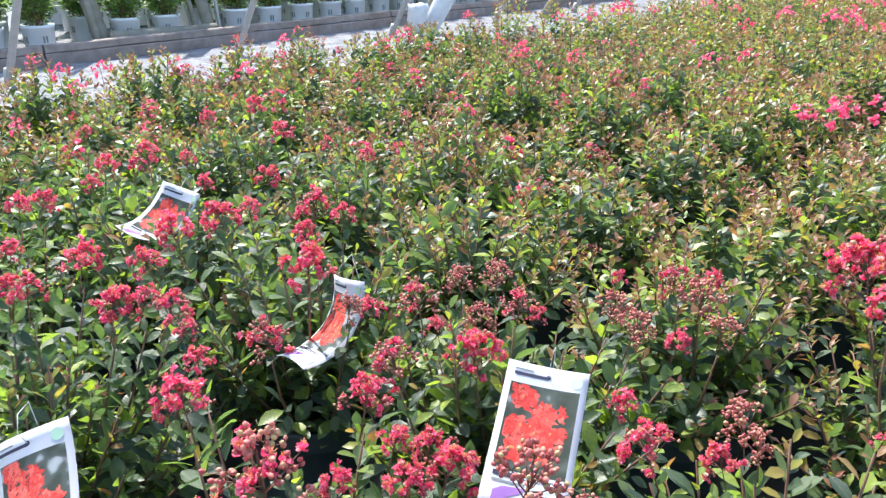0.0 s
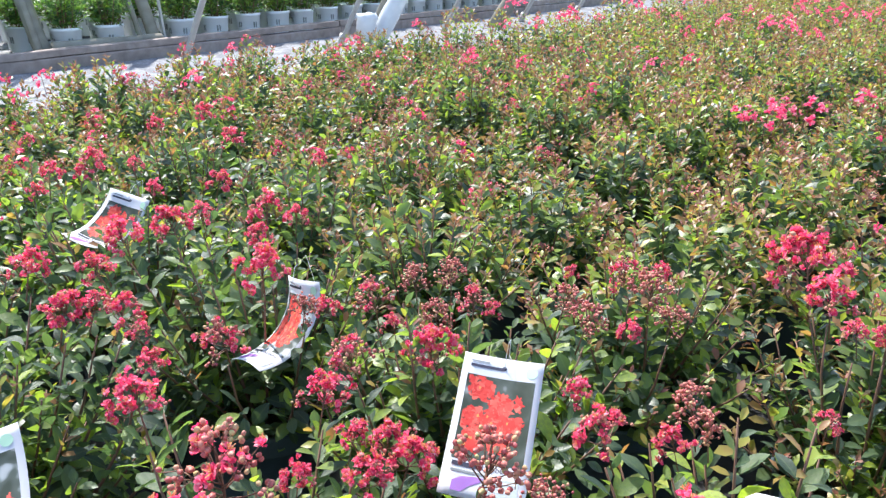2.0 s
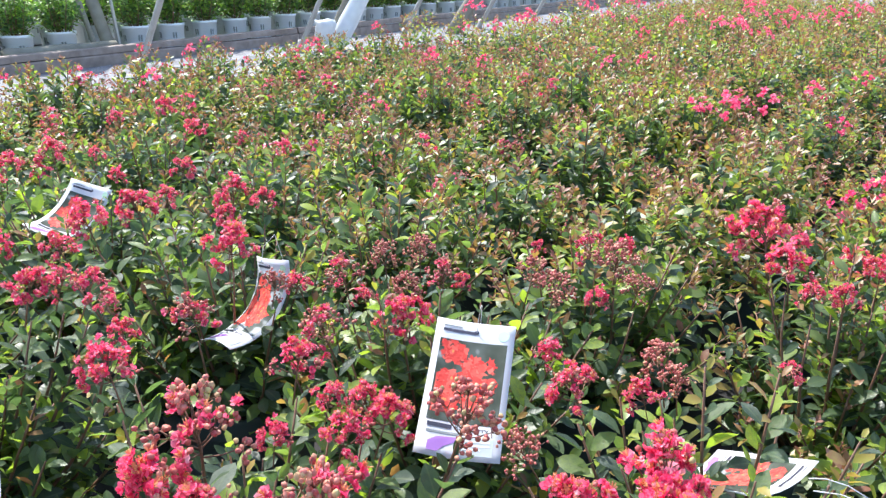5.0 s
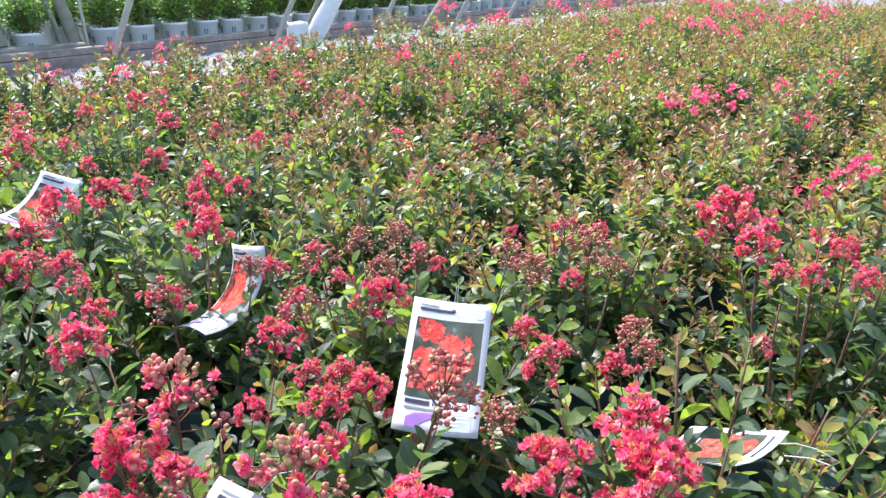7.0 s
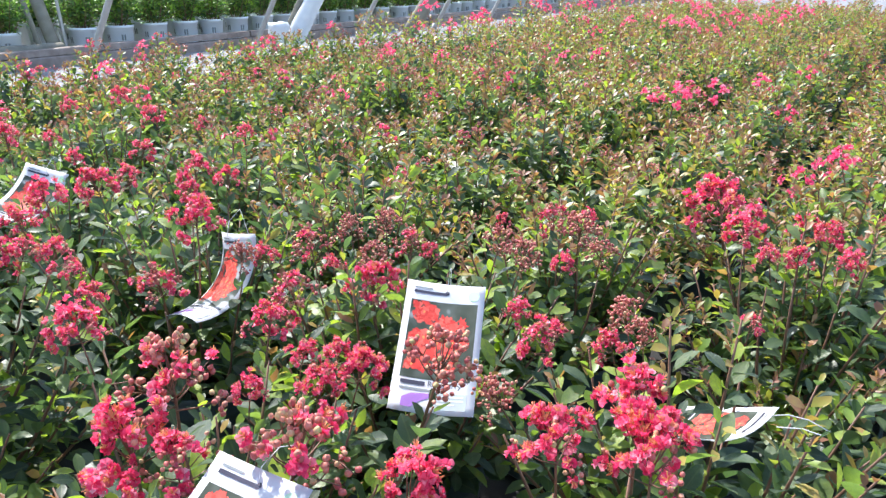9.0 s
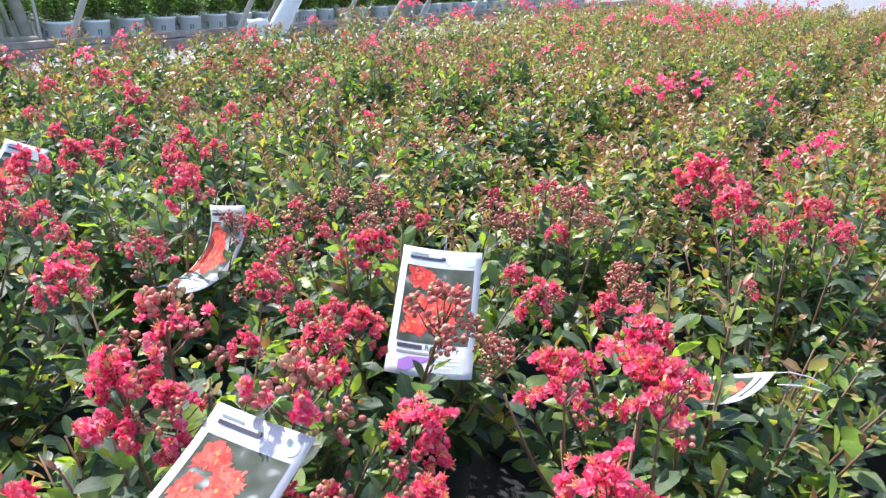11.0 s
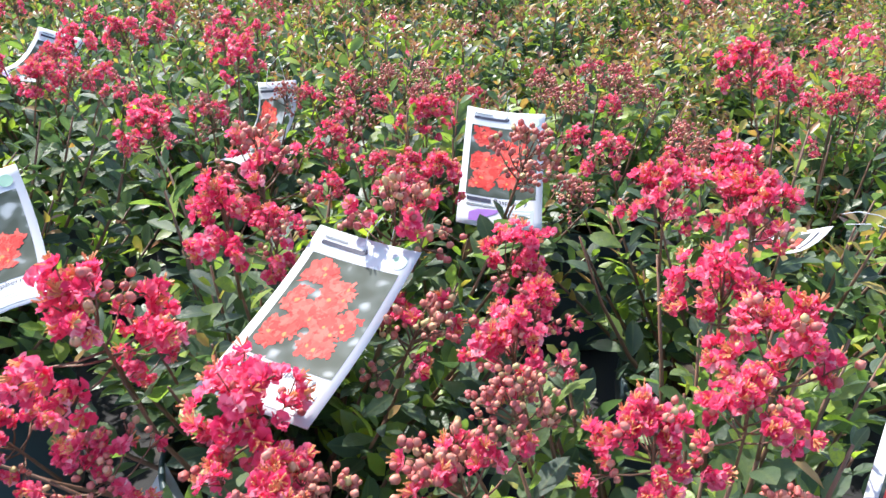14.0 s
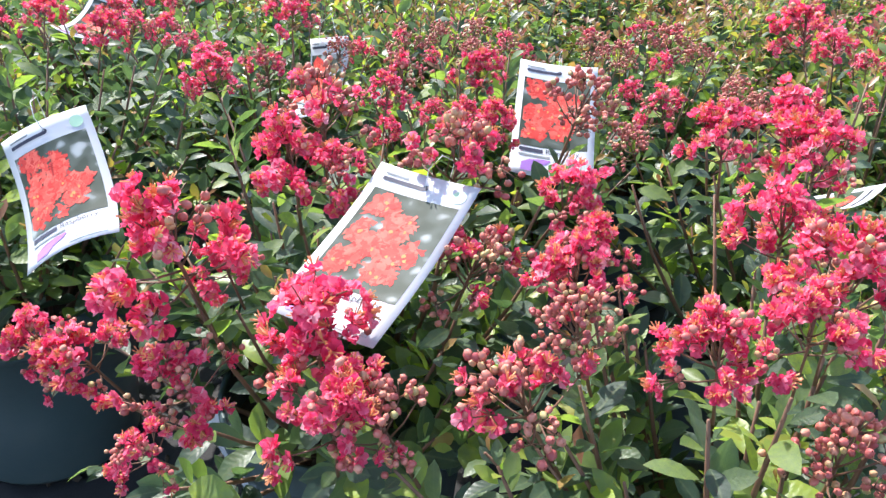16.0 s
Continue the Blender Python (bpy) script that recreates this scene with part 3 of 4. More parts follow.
POT_MESH = mesh_of("pot", *lathe(tall([(0.01, 0.012), (0.112, 0.012), (0.118, 0.02), (0.128, 0.12), (0.137, 0.215), (0.139, 0.216), (0.139, 0.222), (0.1345, 0.222), (0.131, 0.20), (0.125, 0.10)]), 36), POT, True)
RIM_MESH = mesh_of("rim", *lathe(tall([(0.1395, 0.205), (0.1450, 0.206), (0.1462, 0.214), (0.1462, 0.240), (0.1445, 0.2445), (0.1405, 0.2445), (0.1395, 0.240), (0.1393, 0.205)]), 40), POT, True)


FAR_POT_MESH = mesh_of("far_pot", *lathe(tall([(0.01, 0.012), (0.114, 0.012), (0.139, 0.205), (0.146, 0.208), (0.146, 0.244), (0.139, 0.244), (0.137, 0.204), (0.02, 0.21)]), 14), POT, True)


def soil_mesh():
    rng = random.Random(3)
    verts, faces = lathe(tall([(0.004, 0.211), (0.04, 0.214), (0.08, 0.21), (0.11, 0.206), (0.1335, 0.202)]), 22)
    return mesh_of("soil", [Vector(v) + Vector((0, 0, rng.uniform(-.005, .005))) for v in verts], faces, SOIL)


SOIL_MESH = soil_mesh()


def grow(seed, shoots, high, wide, leaf, step, bronze, keep_off=(), at=Vector((0, 0, 0)), tips=(), reach=0.80, dome=0.26):
    """The shoots of one plant and the leaves along them. tips: places that shoots must reach, in the plant's own space."""
    rng = random.Random(seed)
    lines, leaves, young, ends = [], [], [], []
    goals = [(Vector(t), True) for t in tips]
    for n in range(shoots):
        a, r = n * 2.399 + rng.uniform(-.5, .5), wide * math.sqrt((n + 0.5) / shoots) * rng.uniform(0.85, 1.12)
        top = high * (1 - dome * (r / wide) ** 2.3) * rng.uniform(0.88, 1.06)
        goals.append((Vector((r * math.cos(a), r * math.sin(a), top)), False))
    for goal, flowering in goals:
        if not flowering and any(c.clears(at + goal) or c.clears(at + goal - Vector((0, 0, 0.05))) for c in keep_off):
            continue
        if not flowering and keep_off and any((at.x + goal.x - x) ** 2 + (at.y + goal.y - y) ** 2 < r * r for x, y, r in GAPS):
            continue
        if not flowering and keep_off:
            lows = [h for x, y, r, h in HOLLOWS if (at.x + goal.x - x) ** 2 + (at.y + goal.y - y) ** 2 < r * r]
            goal = Vector((goal.x, goal.y, min([goal.z] + lows)))
        flat = Vector((goal.x, goal.y, 0))
        foot = flat * 0.12 + Vector((rng.uniform(-.02, .02), rng.uniform(-.02, .02), 0.2))
        knee = flat * rng.uniform(0.55, 0.8) + Vector((rng.uniform(-.02, .02), rng.uniform(-.02, .02), 0.2 + (goal.z - 0.2) * 0.45))
        pts = []
        for i in range(9):
            s = i / 8
            pts.append(foot * (1 - s) ** 2 + knee * (2 * s * (1 - s)) + goal * s * s)
        tip_leaves = 0
        length = sum((pts[i + 1] - pts[i]).length for i in range(8))
        count = int(length * reach / step)
        turn = rng.uniform(0, 6.28)
        for k in range(count):
            s = 1 - (k + 0.3) / count * reach
            i = min(int(s * 8), 7)
            p = pts[i].lerp(pts[i + 1], s * 8 - i)
            along = (pts[i + 1] - pts[i]).normalized()
            tip_near = (1 - s) * length
            turn += 1.35 + rng.uniform(-.3, .3)
            for side in (0, math.pi):
                if s < 0.4 and rng.random() < 0.35 or p.z < 0.27:
                    continue
                a = turn + side + rng.uniform(-.25, .25)
                out = Vector((math.cos(a), math.sin(a), 0))
                out = (out - along * out.dot(along)).normalized()
                lift = rng.uniform(0.45, 1.25) + (0.6 if tip_near < 0.03 else 0)
                way = (out + along * lift + Vector((0, 0, rng.uniform(-.35, .25)))).normalized()
                fresh = tip_near < 0.065 * (0.6 + bronze) and not flowering and rng.random() < 0.25 + bronze * 0.7
                size = leaf * rng.uniform(0.75, 1.2) * (0.62 if tip_near < 0.03 else 1.0) * (0.74 if fresh else 1)
                spot = p + out * 0.004
                if keep_off and any((at.x + spot.x - x) ** 2 + (at.y + spot.y - y) ** 2 < r * r for x, y, r in GAPS):
                    continue
                if keep_off and any(spot.z > h and (at.x + spot.x - x) ** 2 + (at.y + spot.y - y) ** 2 < r * r for x, y, r, h in HOLLOWS):
                    continue
                if any(c.clears(at + spot + way * size * 0.6) or c.clears(at + spot + way * size) for c in keep_off):
                    continue
                tip_leaves += tip_near < 0.07
                facing = Vector((0, 0, 0.7)) + along * 0.6 + any_way(rng) * 0.75
                (young if fresh else leaves).append((rng.randrange(4), axes(way, facing, size, spot, rng.uniform(0.85, 1.15))))
        bare = tip_leaves < 4
        if flowering or not bare:
            lines.append(pts)
        if not flowering and not bare:
            ends.append(goal)
    return lines, leaves, young, ends


def tip_mesh(seed, ends, per_tip, size):
    """Tufts of small upright bronze leaves at the ends of the shoots."""
    rng = random.Random(seed + 5)
    items = []
    for p in ends:
        for n in range(per_tip):
            a = n * 2.4 + rng.uniform(-.4, .4)
            way = Vector((math.cos(a), math.sin(a), rng.uniform(0.5, 1.8))).normalized()
            spot = p + Vector((0, 0, rng.uniform(-0.022, 0.012)))
            items.append((rng.randrange(4), axes(way, Vector((0, 0, 1)) + any_way(rng) * 0.6, size * rng.uniform(0.7, 1.25), spot, 0.8)))
    return leaf_mesh("shoot_tips", items, FAR_LEAVES, TIP)


def leaf_mesh(name, items, kinds, mat):
    sets = [[f for k, f in items if k % len(kinds) == i] for i in range(len(kinds))]
    blade = [np.tile(np.asarray(kinds[i][0], float), (len(sets[i]), 1)) for i in range(len(kinds)) if sets[i]]
    return mesh_of(name, *joined([many(kinds[i], sets[i]) for i in range(len(kinds))]), mat, True, np.concatenate(blade) if blade else None)


SINGLE_LEAVES = [mesh_of("leaf", *t, LEAF, True, t[0]) for t in LEAVES]


def pot_parts(plant, near=True):
    if not near:
        part("pot", FAR_POT_MESH, plant, "black-green plastic nursery pot")
        return
    body = part("pot", POT_MESH, plant, "black-green plastic nursery pot")
    part("rim", RIM_MESH, body)
    part("soil", SOIL_MESH, plant, "brown bark potting mix")


def stem_mesh(lines, near):
    if near:
        return mesh_of("stems", *joined([tube(l[::2], [0.0042, 0.0034, 0.0026, 0.002, 0.0012], 5) for l in lines]), STEM, True)
    return mesh_of("stems", *joined([tube([l[0], l[4], l[8]], [0.0045, 0.003, 0.0014], 3) for l in lines[::2]]), STEM)


LABELS = {
    "rich": "potted crape myrtle crowded with raspberry-pink panicles over dark green leaves",
    "some": "potted crape myrtle with scattered pink blooms and dull red buds",
    "green": "potted crape myrtle with glossy green leaves and bronze new shoots",
}


def own_plant(spot, seed, high, wide, bronze, blooms, buds, look_key, singles=0, shoots=54, leaf=0.036):
    """A plant near the walk, grown for itself."""
    plant = thing("potted_crape_myrtle", Matrix.Translation(spot), LABELS[look_key], "potted shrub", "crape myrtles in the bed")
    pot_parts(plant)
    rng = random.Random(seed * 7 + 1)
    heads = [(Vector(b[:3]) - spot, b[3], True) for b in blooms] + [(Vector(b[:3]) - spot, b[3], False) for b in buds]
    lines, leaves, young, ends = grow(seed, shoots, high, wide, leaf, 0.0145, bronze, TAGS, spot, [h[0] - Vector((0, 0, 0.05)) for h in heads])
    if singles:
        for line in lines:
            part("stem", stem_mesh([line], True), plant)
    else:
        tagged(part("stem_cluster", stem_mesh(lines, True), plant), kind="stuff")
    leaves.sort(key=lambda l: -l[1][2][3])
    for i, f in leaves[:singles]:
        part("leaf", SINGLE_LEAVES[i], plant, "", Matrix([*f, (0, 0, 0, 1)]))
    tagged(part("foliage", leaf_mesh("foliage", leaves[singles:], LEAVES, LEAF), plant, "glossy dark green leaves"), kind="stuff")
    if young:
        tagged(part("new_growth", leaf_mesh("new_growth", young, MID_LEAVES, YOUNG), plant, "yellow-green and bronze young leaves"), kind="stuff")
    if bronze > 0.3 and not singles:
        tagged(part("shoot_tip_cluster", tip_mesh(seed, ends, 6, 0.018), plant, "small bronze leaves at the shoot tips"), kind="stuff")
    for p, size, is_open in heads:
        lean = Vector((p.x * 1.2, p.y * 1.2, 0.35)).normalized().lerp(Vector((0, 0, 1)), rng.uniform(0.2, 0.6))
        turn = lean.to_track_quat("Z", "Y").to_matrix().to_4x4() @ pose(0, 0, 0, 0, 0, rng.uniform(0, 360))
        size *= 0.98
        meshes = rng.choice((NEAR_BLOOMS if size > 0.7 else NEAR_BLOOMS[1:]) if is_open else NEAR_BUDS)
        add_panicle(plant, meshes, Matrix.Translation(p - Vector((0, 0, 0.045 * size))) @ turn @ Matrix.Diagonal((size, size, size, 1)))
    return plant


def kind_plant(seed, high, wide, bronze, blooms, buds, look_key, near):
    """A pattern plant for the rest of the bed, to be copied."""
    plant = thing("potted_crape_myrtle", pose(0, 0, 0), LABELS[look_key], "potted shrub", "crape myrtles in the bed")
    pot_parts(plant, near)
    rng = random.Random(seed)
    lines, leaves, young, ends = grow(seed, 54 if near else 42, high, wide, 0.044 if near else 0.048, 0.0165 if near else 0.023, bronze, reach=0.74, dome=0.46 if near else 0.60)
    kinds = MID_LEAVES if near else FAR_LEAVES
    tagged(part("stem_cluster", stem_mesh(lines, False), plant), kind="stuff")
    tagged(part("foliage", leaf_mesh("foliage", leaves, kinds, LEAF), plant, "glossy dark green leaves"), kind="stuff")
    tagged(part("new_growth", leaf_mesh("new_growth", young, FAR_LEAVES, YOUNG), plant, "bronze and yellow-green young leaves"), kind="stuff")
    tagged(part("shoot_tip_cluster", tip_mesh(seed, ends, 8 if near else 5, 0.022 if near else 0.027), plant, "small bronze leaves at the shoot tips"), kind="stuff")
    rng.shuffle(ends)
    for n, p in enumerate(ends[:blooms + buds]):
        is_open = n < blooms
        source = FAR_BLOOMS if is_open else FAR_BUDS
        size = rng.uniform(0.4, 0.75) * (1.0 if is_open else 0.85)
        add_panicle(plant, rng.choice(source), Matrix.Translation(p - Vector((0, 0, 0.02 if near else 0.045))) @ pose(0, 0, 0, rng.uniform(-25, 25), rng.uniform(-25, 25), rng.uniform(0, 360)) @ Matrix.Diagonal((size, size, size, 1)))
    return plant


PITCH_V, PITCH_U = 0.45, 0.43
grid = []
bed_rng = random.Random(23)
for j in range(26):
    for k in range(-8 if j < 2 else -7, 3):
        u, v = 0.31 + PITCH_U * j, -0.085 + PITCH_V * k + (0.0 if j % 2 == 0 else -0.04)
        grid.append((j, k, uv(u + bed_rng.uniform(-.025, .025), v + bed_rng.uniform(-.025, .025), 0.012)))
front_pots = {(0, -2): Vector((-0.595, 0.88, 0.012)), (0, -1): Vector((-0.16, 0.59, 0.012))}
grid = [(j, k, front_pots.get((j, k), spot)) for j, k, spot in grid]
OWN_ROWS = 3
own = [g for g in grid if g[0] < OWN_ROWS and -4 <= g[1] <= 1]
taken = {(g[0], g[1]): ([], []) for g in own}
for is_bud, spots in ((0, FRONT_BLOOMS), (1, FRONT_BUDS), (0, SECOND_BLOOMS), (1, SECOND_BUDS), (0, LEFT_BLOOMS), (0, LEFT_FRONT_BLOOMS)):
    for s in spots:
        if spots not in (FRONT_BLOOMS, FRONT_BUDS):
            s = (*s[:3], s[3] * (0.72 if s[3] < 1.2 else 0.92))
        g = min(own, key=lambda g: (g[2].x - s[0]) ** 2 + (g[2].y - s[1]) ** 2)
        taken[(g[0], g[1])][is_bud].append(s)
for j, k, spot in own:
    blooms, buds = taken[(j, k)]
    singles = 200 if (j, k) in ((0, -2), (0, -1), (0, 0), (1, -2), (1, -1), (1, 0), (0, -3)) else 0
    bronze = (0.3 if k < -1 else 0.1) if j < 1 else 0.22 if j < 2 else (0.35 if k < -2 else 0.6)
    if (j, k) == (1, 0):
        bronze = 0.6
    own_plant(spot, 100 + j * 20 + k, (bed_rng.uniform(0.50, 0.55) + 0.02 * j) * (1.04 if (j, k) == (1, 0) else 1.0), 0.285 if k < -1 and j < 2 else 0.265, bronze, blooms, buds, "rich" if len(blooms) > 3 else "some" if blooms else "green", singles, 40 if (j, k) in ((1, 0), (1, 1), (0, 1)) else 52, 0.032 if (j, k) in ((0, 0), (0, 1)) else 0.038)

mid = [kind_plant(300 + i, h, 0.275, br, b, bd, key, True) for i, (h, br, b, bd, key) in enumerate((
    (0.60, 0.95, 0, 3, "green"), (0.58, 0.75, 0, 4, "green"), (0.61, 0.6, 0, 7, "some"), (0.58, 0.6, 3, 6, "some"), (0.57, 0.6, 5, 6, "rich")))]
far = [kind_plant(400 + i, h, 0.285, br, b, bd, key, False) for i, (h, br, b, bd, key) in enumerate((
    (0.60, 1.0, 0, 9, "green"), (0.58, 1.0, 0, 12, "green"), (0.61, 1.0, 0, 8, "green"), (0.59, 0.8, 1, 10, "some"), (0.6, 1.0, 1, 9, "some")))]
used = set()
for j, k, spot in grid:
    if j < OWN_ROWS and -4 <= k <= 1:
        continue
    left = k <= -4 + (1 if j < 6 else 0)
    if j < 9:
        i = bed_rng.choice((3, 3, 4, 4)) if left else bed_rng.choice((0, 0, 1, 1, 2) if k < 0 or j > 4 else (1, 2, 3))
        source = mid[i]
    else:
        i = bed_rng.choice((0, 1, 2, 3, 4) if k > -2 or j > 18 else (0, 1, 1, 2, 3))
        source = far[i]
    size = bed_rng.uniform(0.87, 1.08)
    where = Matrix.Translation(spot) @ pose(0, 0, 0, 0, 0, bed_rng.uniform(0, 360)) @ Matrix.Diagonal((1, 1, size, 1))
    if source.name in used:
        plant = copy_thing(source, where)
        plant.scale = (1, 1, size)
    else:
        used.add(source.name)
        source.matrix_basis = where
        plant = source
    grid_spot = Vector((spot.x, spot.y))
    for x, y, s in FAR_SPOTS:
        if (Vector((x, y)) - grid_spot).dot(U.to_2d()) ** 2 < (PITCH_U / 2) ** 2 and abs((Vector((x, y)) - grid_spot).dot(V.to_2d())) < PITCH_V / 2:
            wide = 0.22 + 0.44 * s
            for n in range(max(1, round(s * (1.2 if y < 2.6 else 0.9)))):
                a, off = n * 2.4, 0.040 * s * (n > 0)
                local = plant.matrix_basis.inverted() @ Vector((x + off * math.cos(a), y + off * math.sin(a), (0.58 if y < 3 else 0.60) - 0.015 * (n > 0)))
                add_panicle(plant, FAR_BLOOMS[n % 2], Matrix.Translation(local - Vector((0, 0, 0.04))) @ pose(0, 0, 0, 15 * math.sin(a), 15 * math.cos(a), 40 * n) @ Matrix.Diagonal((wide, wide, wide, 1)))


# ---- hang tags ----
def on_card(card, outline, lift):
    """A flat printed shape laid on the card."""
    return [card.at(s, t, lift) for s, t in outline]


def grid_on(card, s0, s1, t0, t1, lift, ns=4, nt=10):
    verts = [card.at(s0 + (s1 - s0) * i / ns, t0 + (t1 - t0) * j / nt, lift) for j in range(nt + 1) for i in range(ns + 1)]
    faces = [(j * (ns + 1) + i, (j + 1) * (ns + 1) + i, (j + 1) * (ns + 1) + i + 1, j * (ns + 1) + i + 1) for j in range(nt) for i in range(ns)]
    return verts, faces


def word_mesh(text, card, s0, t0, tall, lift, mat):
    curve = bpy.data.curves.new("word", "FONT")
    curve.body, curve.size = text, 1.0
    ob = new("word", curve)
    bpy.context.view_layer.update()
    me = bpy.data.meshes.new_from_object(ob.evaluated_get(bpy.context.evaluated_depsgraph_get()))
    bpy.data.objects.remove(ob)
    verts = [card.at(s0 + v.co.x * tall / TAG_W, t0 - v.co.y * tall / TAG_H, lift) for v in me.vertices]
    return mesh_of("word", verts, [tuple(p.vertices) for p in me.polygons], mat)


def hang_tag(card, seed, label, long_tie=()):
    rng = random.Random(seed)
    tag = thing("hang_tag", Matrix.Identity(4), label, "plant tag", "hang tags in the bed")
    front, back = grid_on(card, -0.5, 0.5, 0, 1, 0.0, 6, 16), grid_on(card, -0.5, 0.5, 0, 1, -0.0006, 6, 16)
    n = 7 * 17
    faces = front[1] + [tuple(reversed([i + n for i in f])) for f in back[1]]
    border = [i for i in range(7)] + [7 * j + 6 for j in range(1, 17)] + [16 * 7 + i for i in range(5, -1, -1)] + [7 * j for j in range(15, 0, -1)]
    faces += [(border[i], border[(i + 1) % len(border)], border[(i + 1) % len(border)] + n, border[i] + n) for i in range(len(border))]
    part("card", mesh_of("card", front[0] + back[0], faces, CARD, True), tag, "white glossy printed card")
    part("photo", mesh_of("photo", *grid_on(card, -0.42, 0.42, 0.15, 0.755, 0.0004, 8, 14), PHOTO, True), tag, "printed picture of red blooms")
    petals, hearts = [], []
    sprays = [(-0.22, 0.25), (0.02, 0.33), (-0.28, 0.44), (-0.06, 0.47), (0.17, 0.50), (0.10, 0.60), (-0.27, 0.60)]
    for n in range(96):
        s0, t0 = sprays[n % 7]
        s0, t0 = s0 + rng.gauss(0.01, 0.055), t0 + rng.gauss(0.0, 0.030)
        if not (-0.36 < s0 < 0.36 and 0.19 < t0 < 0.72):
            continue
        for k in range(7):
            a, r, turn, thin = rng.uniform(0, 6.28), rng.uniform(0.02, 0.08), rng.uniform(0, 3.14), rng.uniform(0.4, 0.9)
            s1, t1, size = s0 + r * math.cos(a), t0 + r * math.sin(a) * 0.56, rng.uniform(0.032, 0.066)
            ring = []
            for i in range(11):
                b = 2 * math.pi * i / 11
                q = size * rng.uniform(0.35, 1.3)
                x, y = q * math.cos(b), q * thin * math.sin(b)
                x, y = x * math.cos(turn) - y * math.sin(turn), x * math.sin(turn) + y * math.cos(turn)
                ring.append((min(max(s1 + x, -0.395), 0.415), min(max(t1 + y * 0.56, 0.155), 0.75)))
            petals.append((on_card(card, ring, 0.0005 + 0.0000006 * (n * 7 + k)), [tuple(range(10, -1, -1))]))
        if rng.random() < 0.14:
            ring = [(s0 + 0.026 * rng.uniform(.2, 1) * math.cos(i), t0 + 0.015 * rng.uniform(.5, 1) * math.sin(i)) for i in range(6)]
            hearts.append((on_card(card, ring, 0.0010), [tuple(range(5, -1, -1))]))
    tagged(part("printed_bloom", mesh_of("printed_blooms", *joined(petals), PRINT_RED), tag, "printed red petals"), kind="stuff")
    tagged(part("printed_flower_heart", mesh_of("printed_stamens", *joined(hearts), PRINT_YELLOW), tag, "printed orange flower hearts"), kind="stuff")

    def bar(name, s0, s1, t0, t1, mat, lift=0.0007, text_label=""):
        part(name, mesh_of(name, *grid_on(card, s0, s1, t0, t1, lift, 6, 3), mat), tag, text_label)

    bar("small_bar", -0.40, -0.17, 0.045, 0.056, INK_GREY)
    bar("name_bar", -0.40, 0.02, 0.072, 0.094, INK_DARK)
    ring = [(0.36 + 0.07 * math.cos(i * 0.524), 0.085 + 0.04 * math.sin(i * 0.524)) for i in range(12)]
    part("round_mark", mesh_of("round_mark", on_card(card, ring, 0.0007), [tuple(range(11, -1, -1))], INK_GREEN), tag, "round green leaf mark")
    hole = [(0.02 + 0.028 * math.cos(i * 0.628), 0.075 + 0.016 * math.sin(i * 0.628)) for i in range(10)]
    part("hole", mesh_of("hole", on_card(card, hole, 0.0007), [tuple(range(9, -1, -1))], INK_DARK), tag, "punched round hole")
    bar("title_bar", -0.40, -0.11, 0.772, 0.802, INK_DARK)
    part("word", word_mesh("Raspberry", card, -0.08, 0.803, 0.0098, 0.0007, INK_DARK), tag, "dark printed word")
    bar("grey_band", -0.40, -0.02, 0.825, 0.840, INK_GREY)
    bar("info_panel", 0.02, 0.40, 0.845, 0.965, INK_PANEL, 0.0007, "pale grey-green printed panel")
    for t in (0.862, 0.890, 0.918):
        bar("text_bar", 0.06, 0.36 - 0.1 * (t > 0.9), t, t + 0.012, CARD, 0.0010)
    swoosh = [(-0.36, 0.90), (-0.26, 0.865), (-0.12, 0.855), (0.0, 0.855), (-0.05, 0.89), (-0.16, 0.92), (-0.24, 0.965), (-0.36, 0.965)]
    part("purple_corner", mesh_of("purple_corner", on_card(card, swoosh, 0.0008), [tuple(range(7, -1, -1))], INK_PURPLE), tag, "purple printed corner")
    top = card.at(0.02, 0.075, 0.001)
    loop = [top, top + card.face * 0.012 + card.down * -0.012, top + card.down * -0.035 + card.face * 0.004, top + card.down * -0.05 - card.face * 0.02,
            top + card.down * -0.02 - card.face * 0.03 + Vector((0, 0, -0.02))]
    part("tie", mesh_of("tie", *tube(long_tie or loop, 0.0006 if long_tie else 0.0005, 5), CARD, True), tag, "thin white plastic tie")


LYING_TIE = [(0.414, 0.530, 0.560), (0.425, 0.520, 0.566), (0.440, 0.508, 0.566), (0.455, 0.493, 0.560), (0.449, 0.495, 0.555), (0.434, 0.507, 0.557), (0.415, 0.521, 0.552)]
for n, (card, label) in enumerate(zip(TAGS, (
        "white picture tag hanging flat against the leaves", "white picture tag bent into a curve", "curled white picture tag among pink blooms",
        "upright white picture tag with a purple corner", "large slanting white picture tag over pink blooms",
        "white picture tag lying face up on bronze shoots", "white picture tag at the edge of the bed"))):
    hang_tag(card, 50 + n, label, LYING_TIE if n == 5 else ())

# bark crumbs strewn on the cloth before the front pots
crumb_rng = random.Random(77)
crumbs = []
for n in range(420):
    p = uv(crumb_rng.uniform(-0.35, 0.32), crumb_rng.uniform(-1.6, 0.4), 0.022)
    crumbs.append(axes(Vector((crumb_rng.uniform(-1, 1), crumb_rng.uniform(-1, 1), 0.1)), (0, 0, 1), crumb_rng.uniform(0.003, 0.010), p, 0.6))
tagged(new("bark_crumbs", mesh_of("bark_crumbs", *many(ball(4, 2), crumbs), SOIL)), "brown bark crumbs scattered on the black cloth", "bark", "", "stuff")

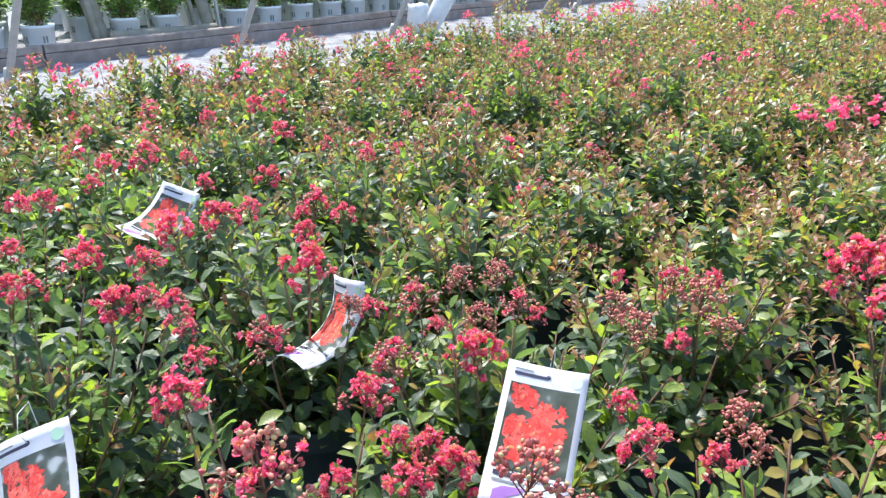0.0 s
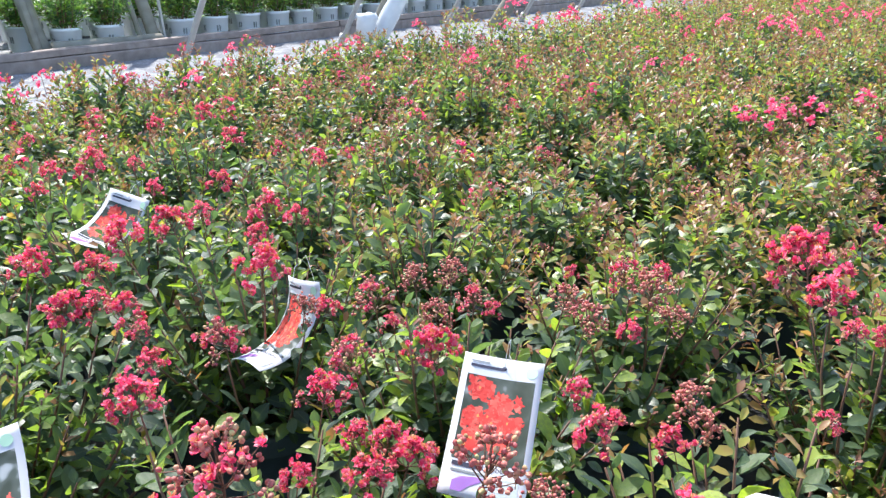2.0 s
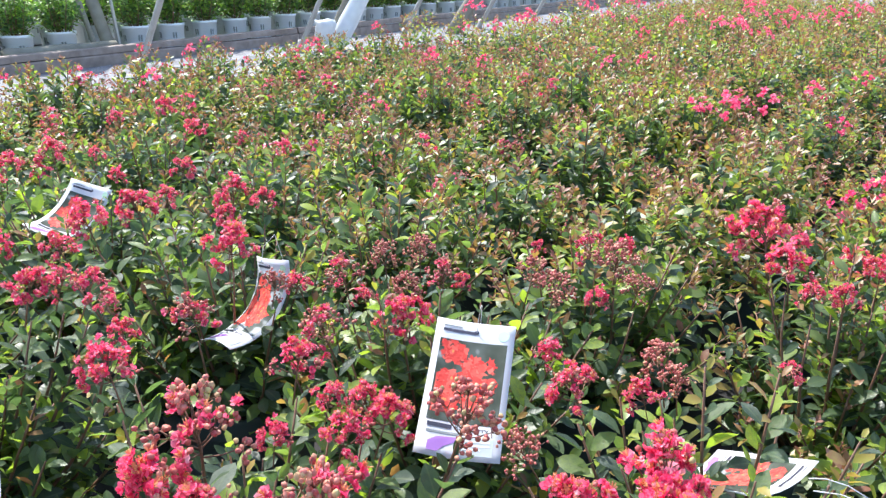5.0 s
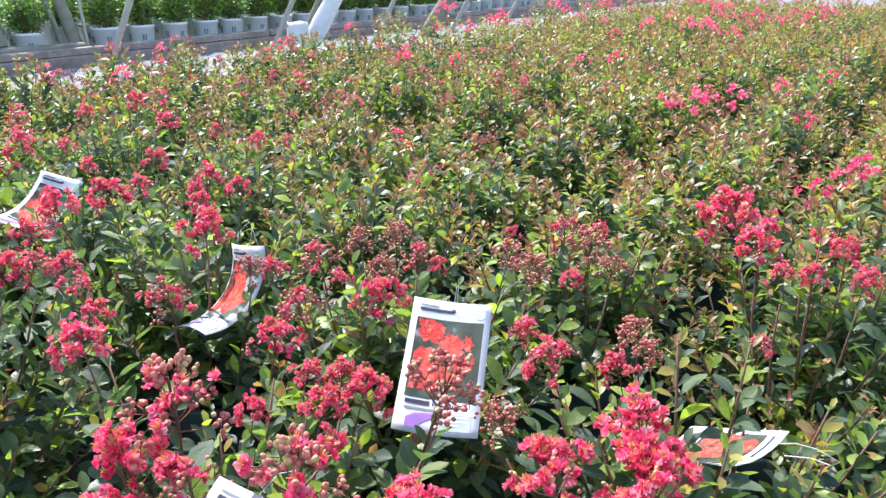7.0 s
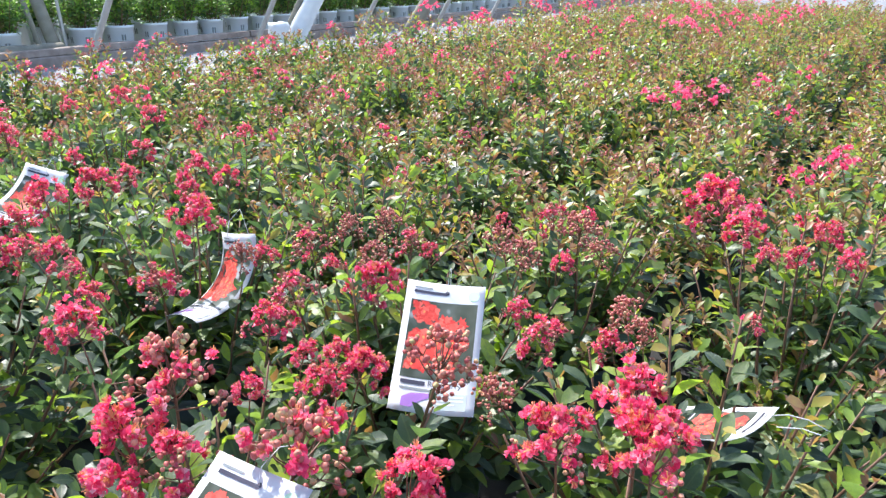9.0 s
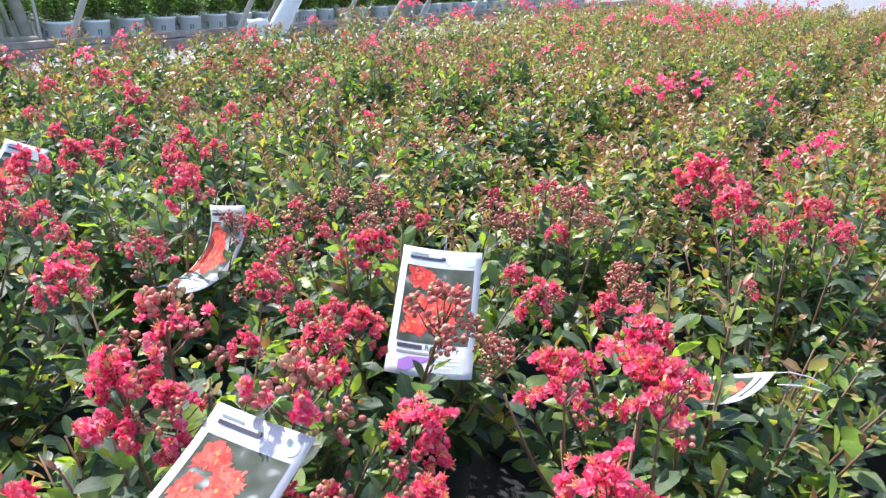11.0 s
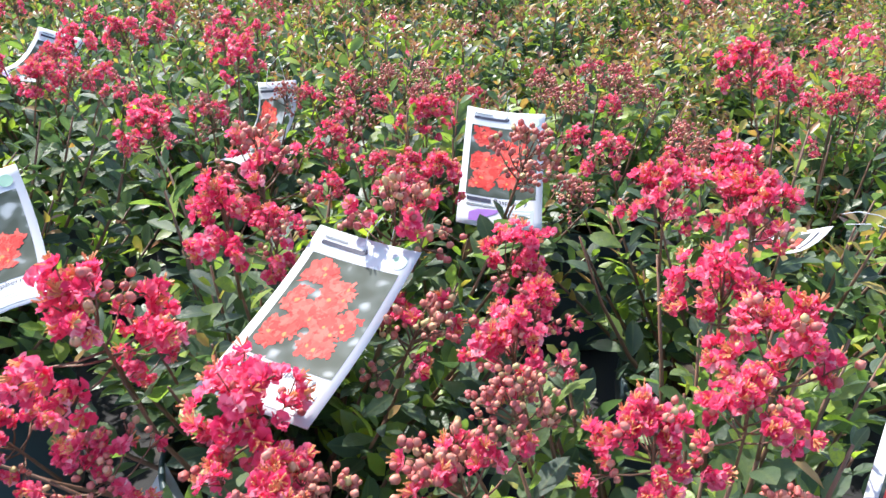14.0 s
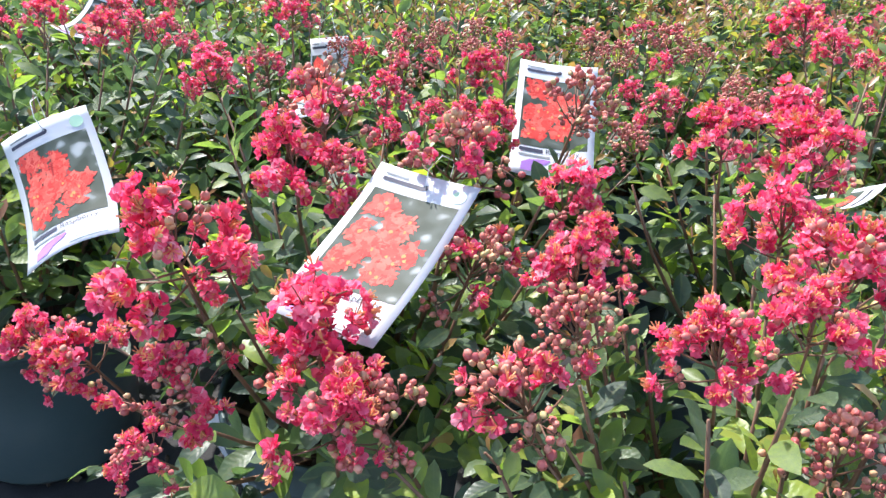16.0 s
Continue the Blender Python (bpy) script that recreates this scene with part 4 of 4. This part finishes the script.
# a white slip by the front pot's rim
slip = thing("white_slip", Matrix.Identity(4), "narrow white plastic slip standing by a pot rim", "plant label")
verts = [Vector((-0.300, 0.585, 0.290)), Vector((-0.318, 0.560, 0.270)), Vector((-0.268, 0.505, 0.205)), Vector((-0.255, 0.512, 0.205)), Vector((-0.275, 0.545, 0.260))]
verts += [v + Vector((0.0015, 0.001, 0)) for v in verts]
part("slip", mesh_of("slip", verts, [(0, 1, 2, 3, 4), (9, 8, 7, 6, 5)] + [(i, i + 5, (i + 1) % 5 + 5, (i + 1) % 5) for i in range(5)], CARD), slip)


# ---- white-potted shrubs beyond the edging ----
WHITE_POT_MESH = mesh_of("white_pot", *lathe([(0.01, 0.012), (0.116, 0.012), (0.121, 0.03), (0.135, 0.262), (0.142, 0.264), (0.143, 0.292), (0.135, 0.292), (0.131, 0.26), (0.02, 0.25)], 20), WHITE_POT, True)


def pot_shrub(seed, high, wide):
    shrub = thing("white_pot_shrub", pose(0, 0, 0), "dense green shrub in a white plastic nursery pot", "potted shrub", "shrubs in white pots")
    part("pot", WHITE_POT_MESH, shrub, "white plastic pot with printed bars")
    lines, leaves, young, ends = grow(seed, 46, high, wide, 0.060, 0.036, 0.1)
    tagged(part("stem_cluster", stem_mesh(lines, False), shrub), kind="stuff")
    tagged(part("foliage", leaf_mesh("foliage", leaves + young, FAR_LEAVES, SHRUB), shrub), kind="stuff")
    for a0, a1, z0, z1 in ((-101, -92, 0.14, 0.20), (-88, -80, 0.14, 0.20), (-22, -14, 0.14, 0.20), (-10, -3, 0.14, 0.20)):
        steps = 4
        verts = []
        for i in range(steps + 1):
            a = radians(a0 + (a1 - a0) * i / steps)
            for z in (z0, z1):
                r = 0.121 + 0.0603 * (z - 0.03) + 0.0012
                verts.append((r * math.cos(a), r * math.sin(a), z))
        part("printed_bar", mesh_of("printed_bar", verts, [(2 * i, 2 * i + 2, 2 * i + 3, 2 * i + 1) for i in range(steps)], INK_GREY), shrub)
    return shrub


shrubs = [pot_shrub(600, 0.80, 0.23), pot_shrub(601, 0.74, 0.24), pot_shrub(602, 0.84, 0.22)]
used = set()
for row, across in enumerate((-7.55, -8.0, -8.5, -9.2, -10.1)):
    for n in range(-5 if row < 3 else -2, 44 if row < 2 else 28):
        spot = uv(0.6 + 0.42 * n + 0.2 * (row % 2) + bed_rng.uniform(-.03, .03), across + bed_rng.uniform(-.03, .03), 0.016)
        if row == 0 and (3.12 < spot.dot(U) < 3.42 or 4.15 < spot.dot(U) < 4.55):
            continue
        source = bed_rng.choice(shrubs)
        where = Matrix.Translation(spot) @ pose(0, 0, 0, 0, 0, bed_rng.uniform(-30, 30) - 45)
        if source.name in used:
            copy_thing(source, where)
        else:
            used.add(source.name)
            source.matrix_basis = where
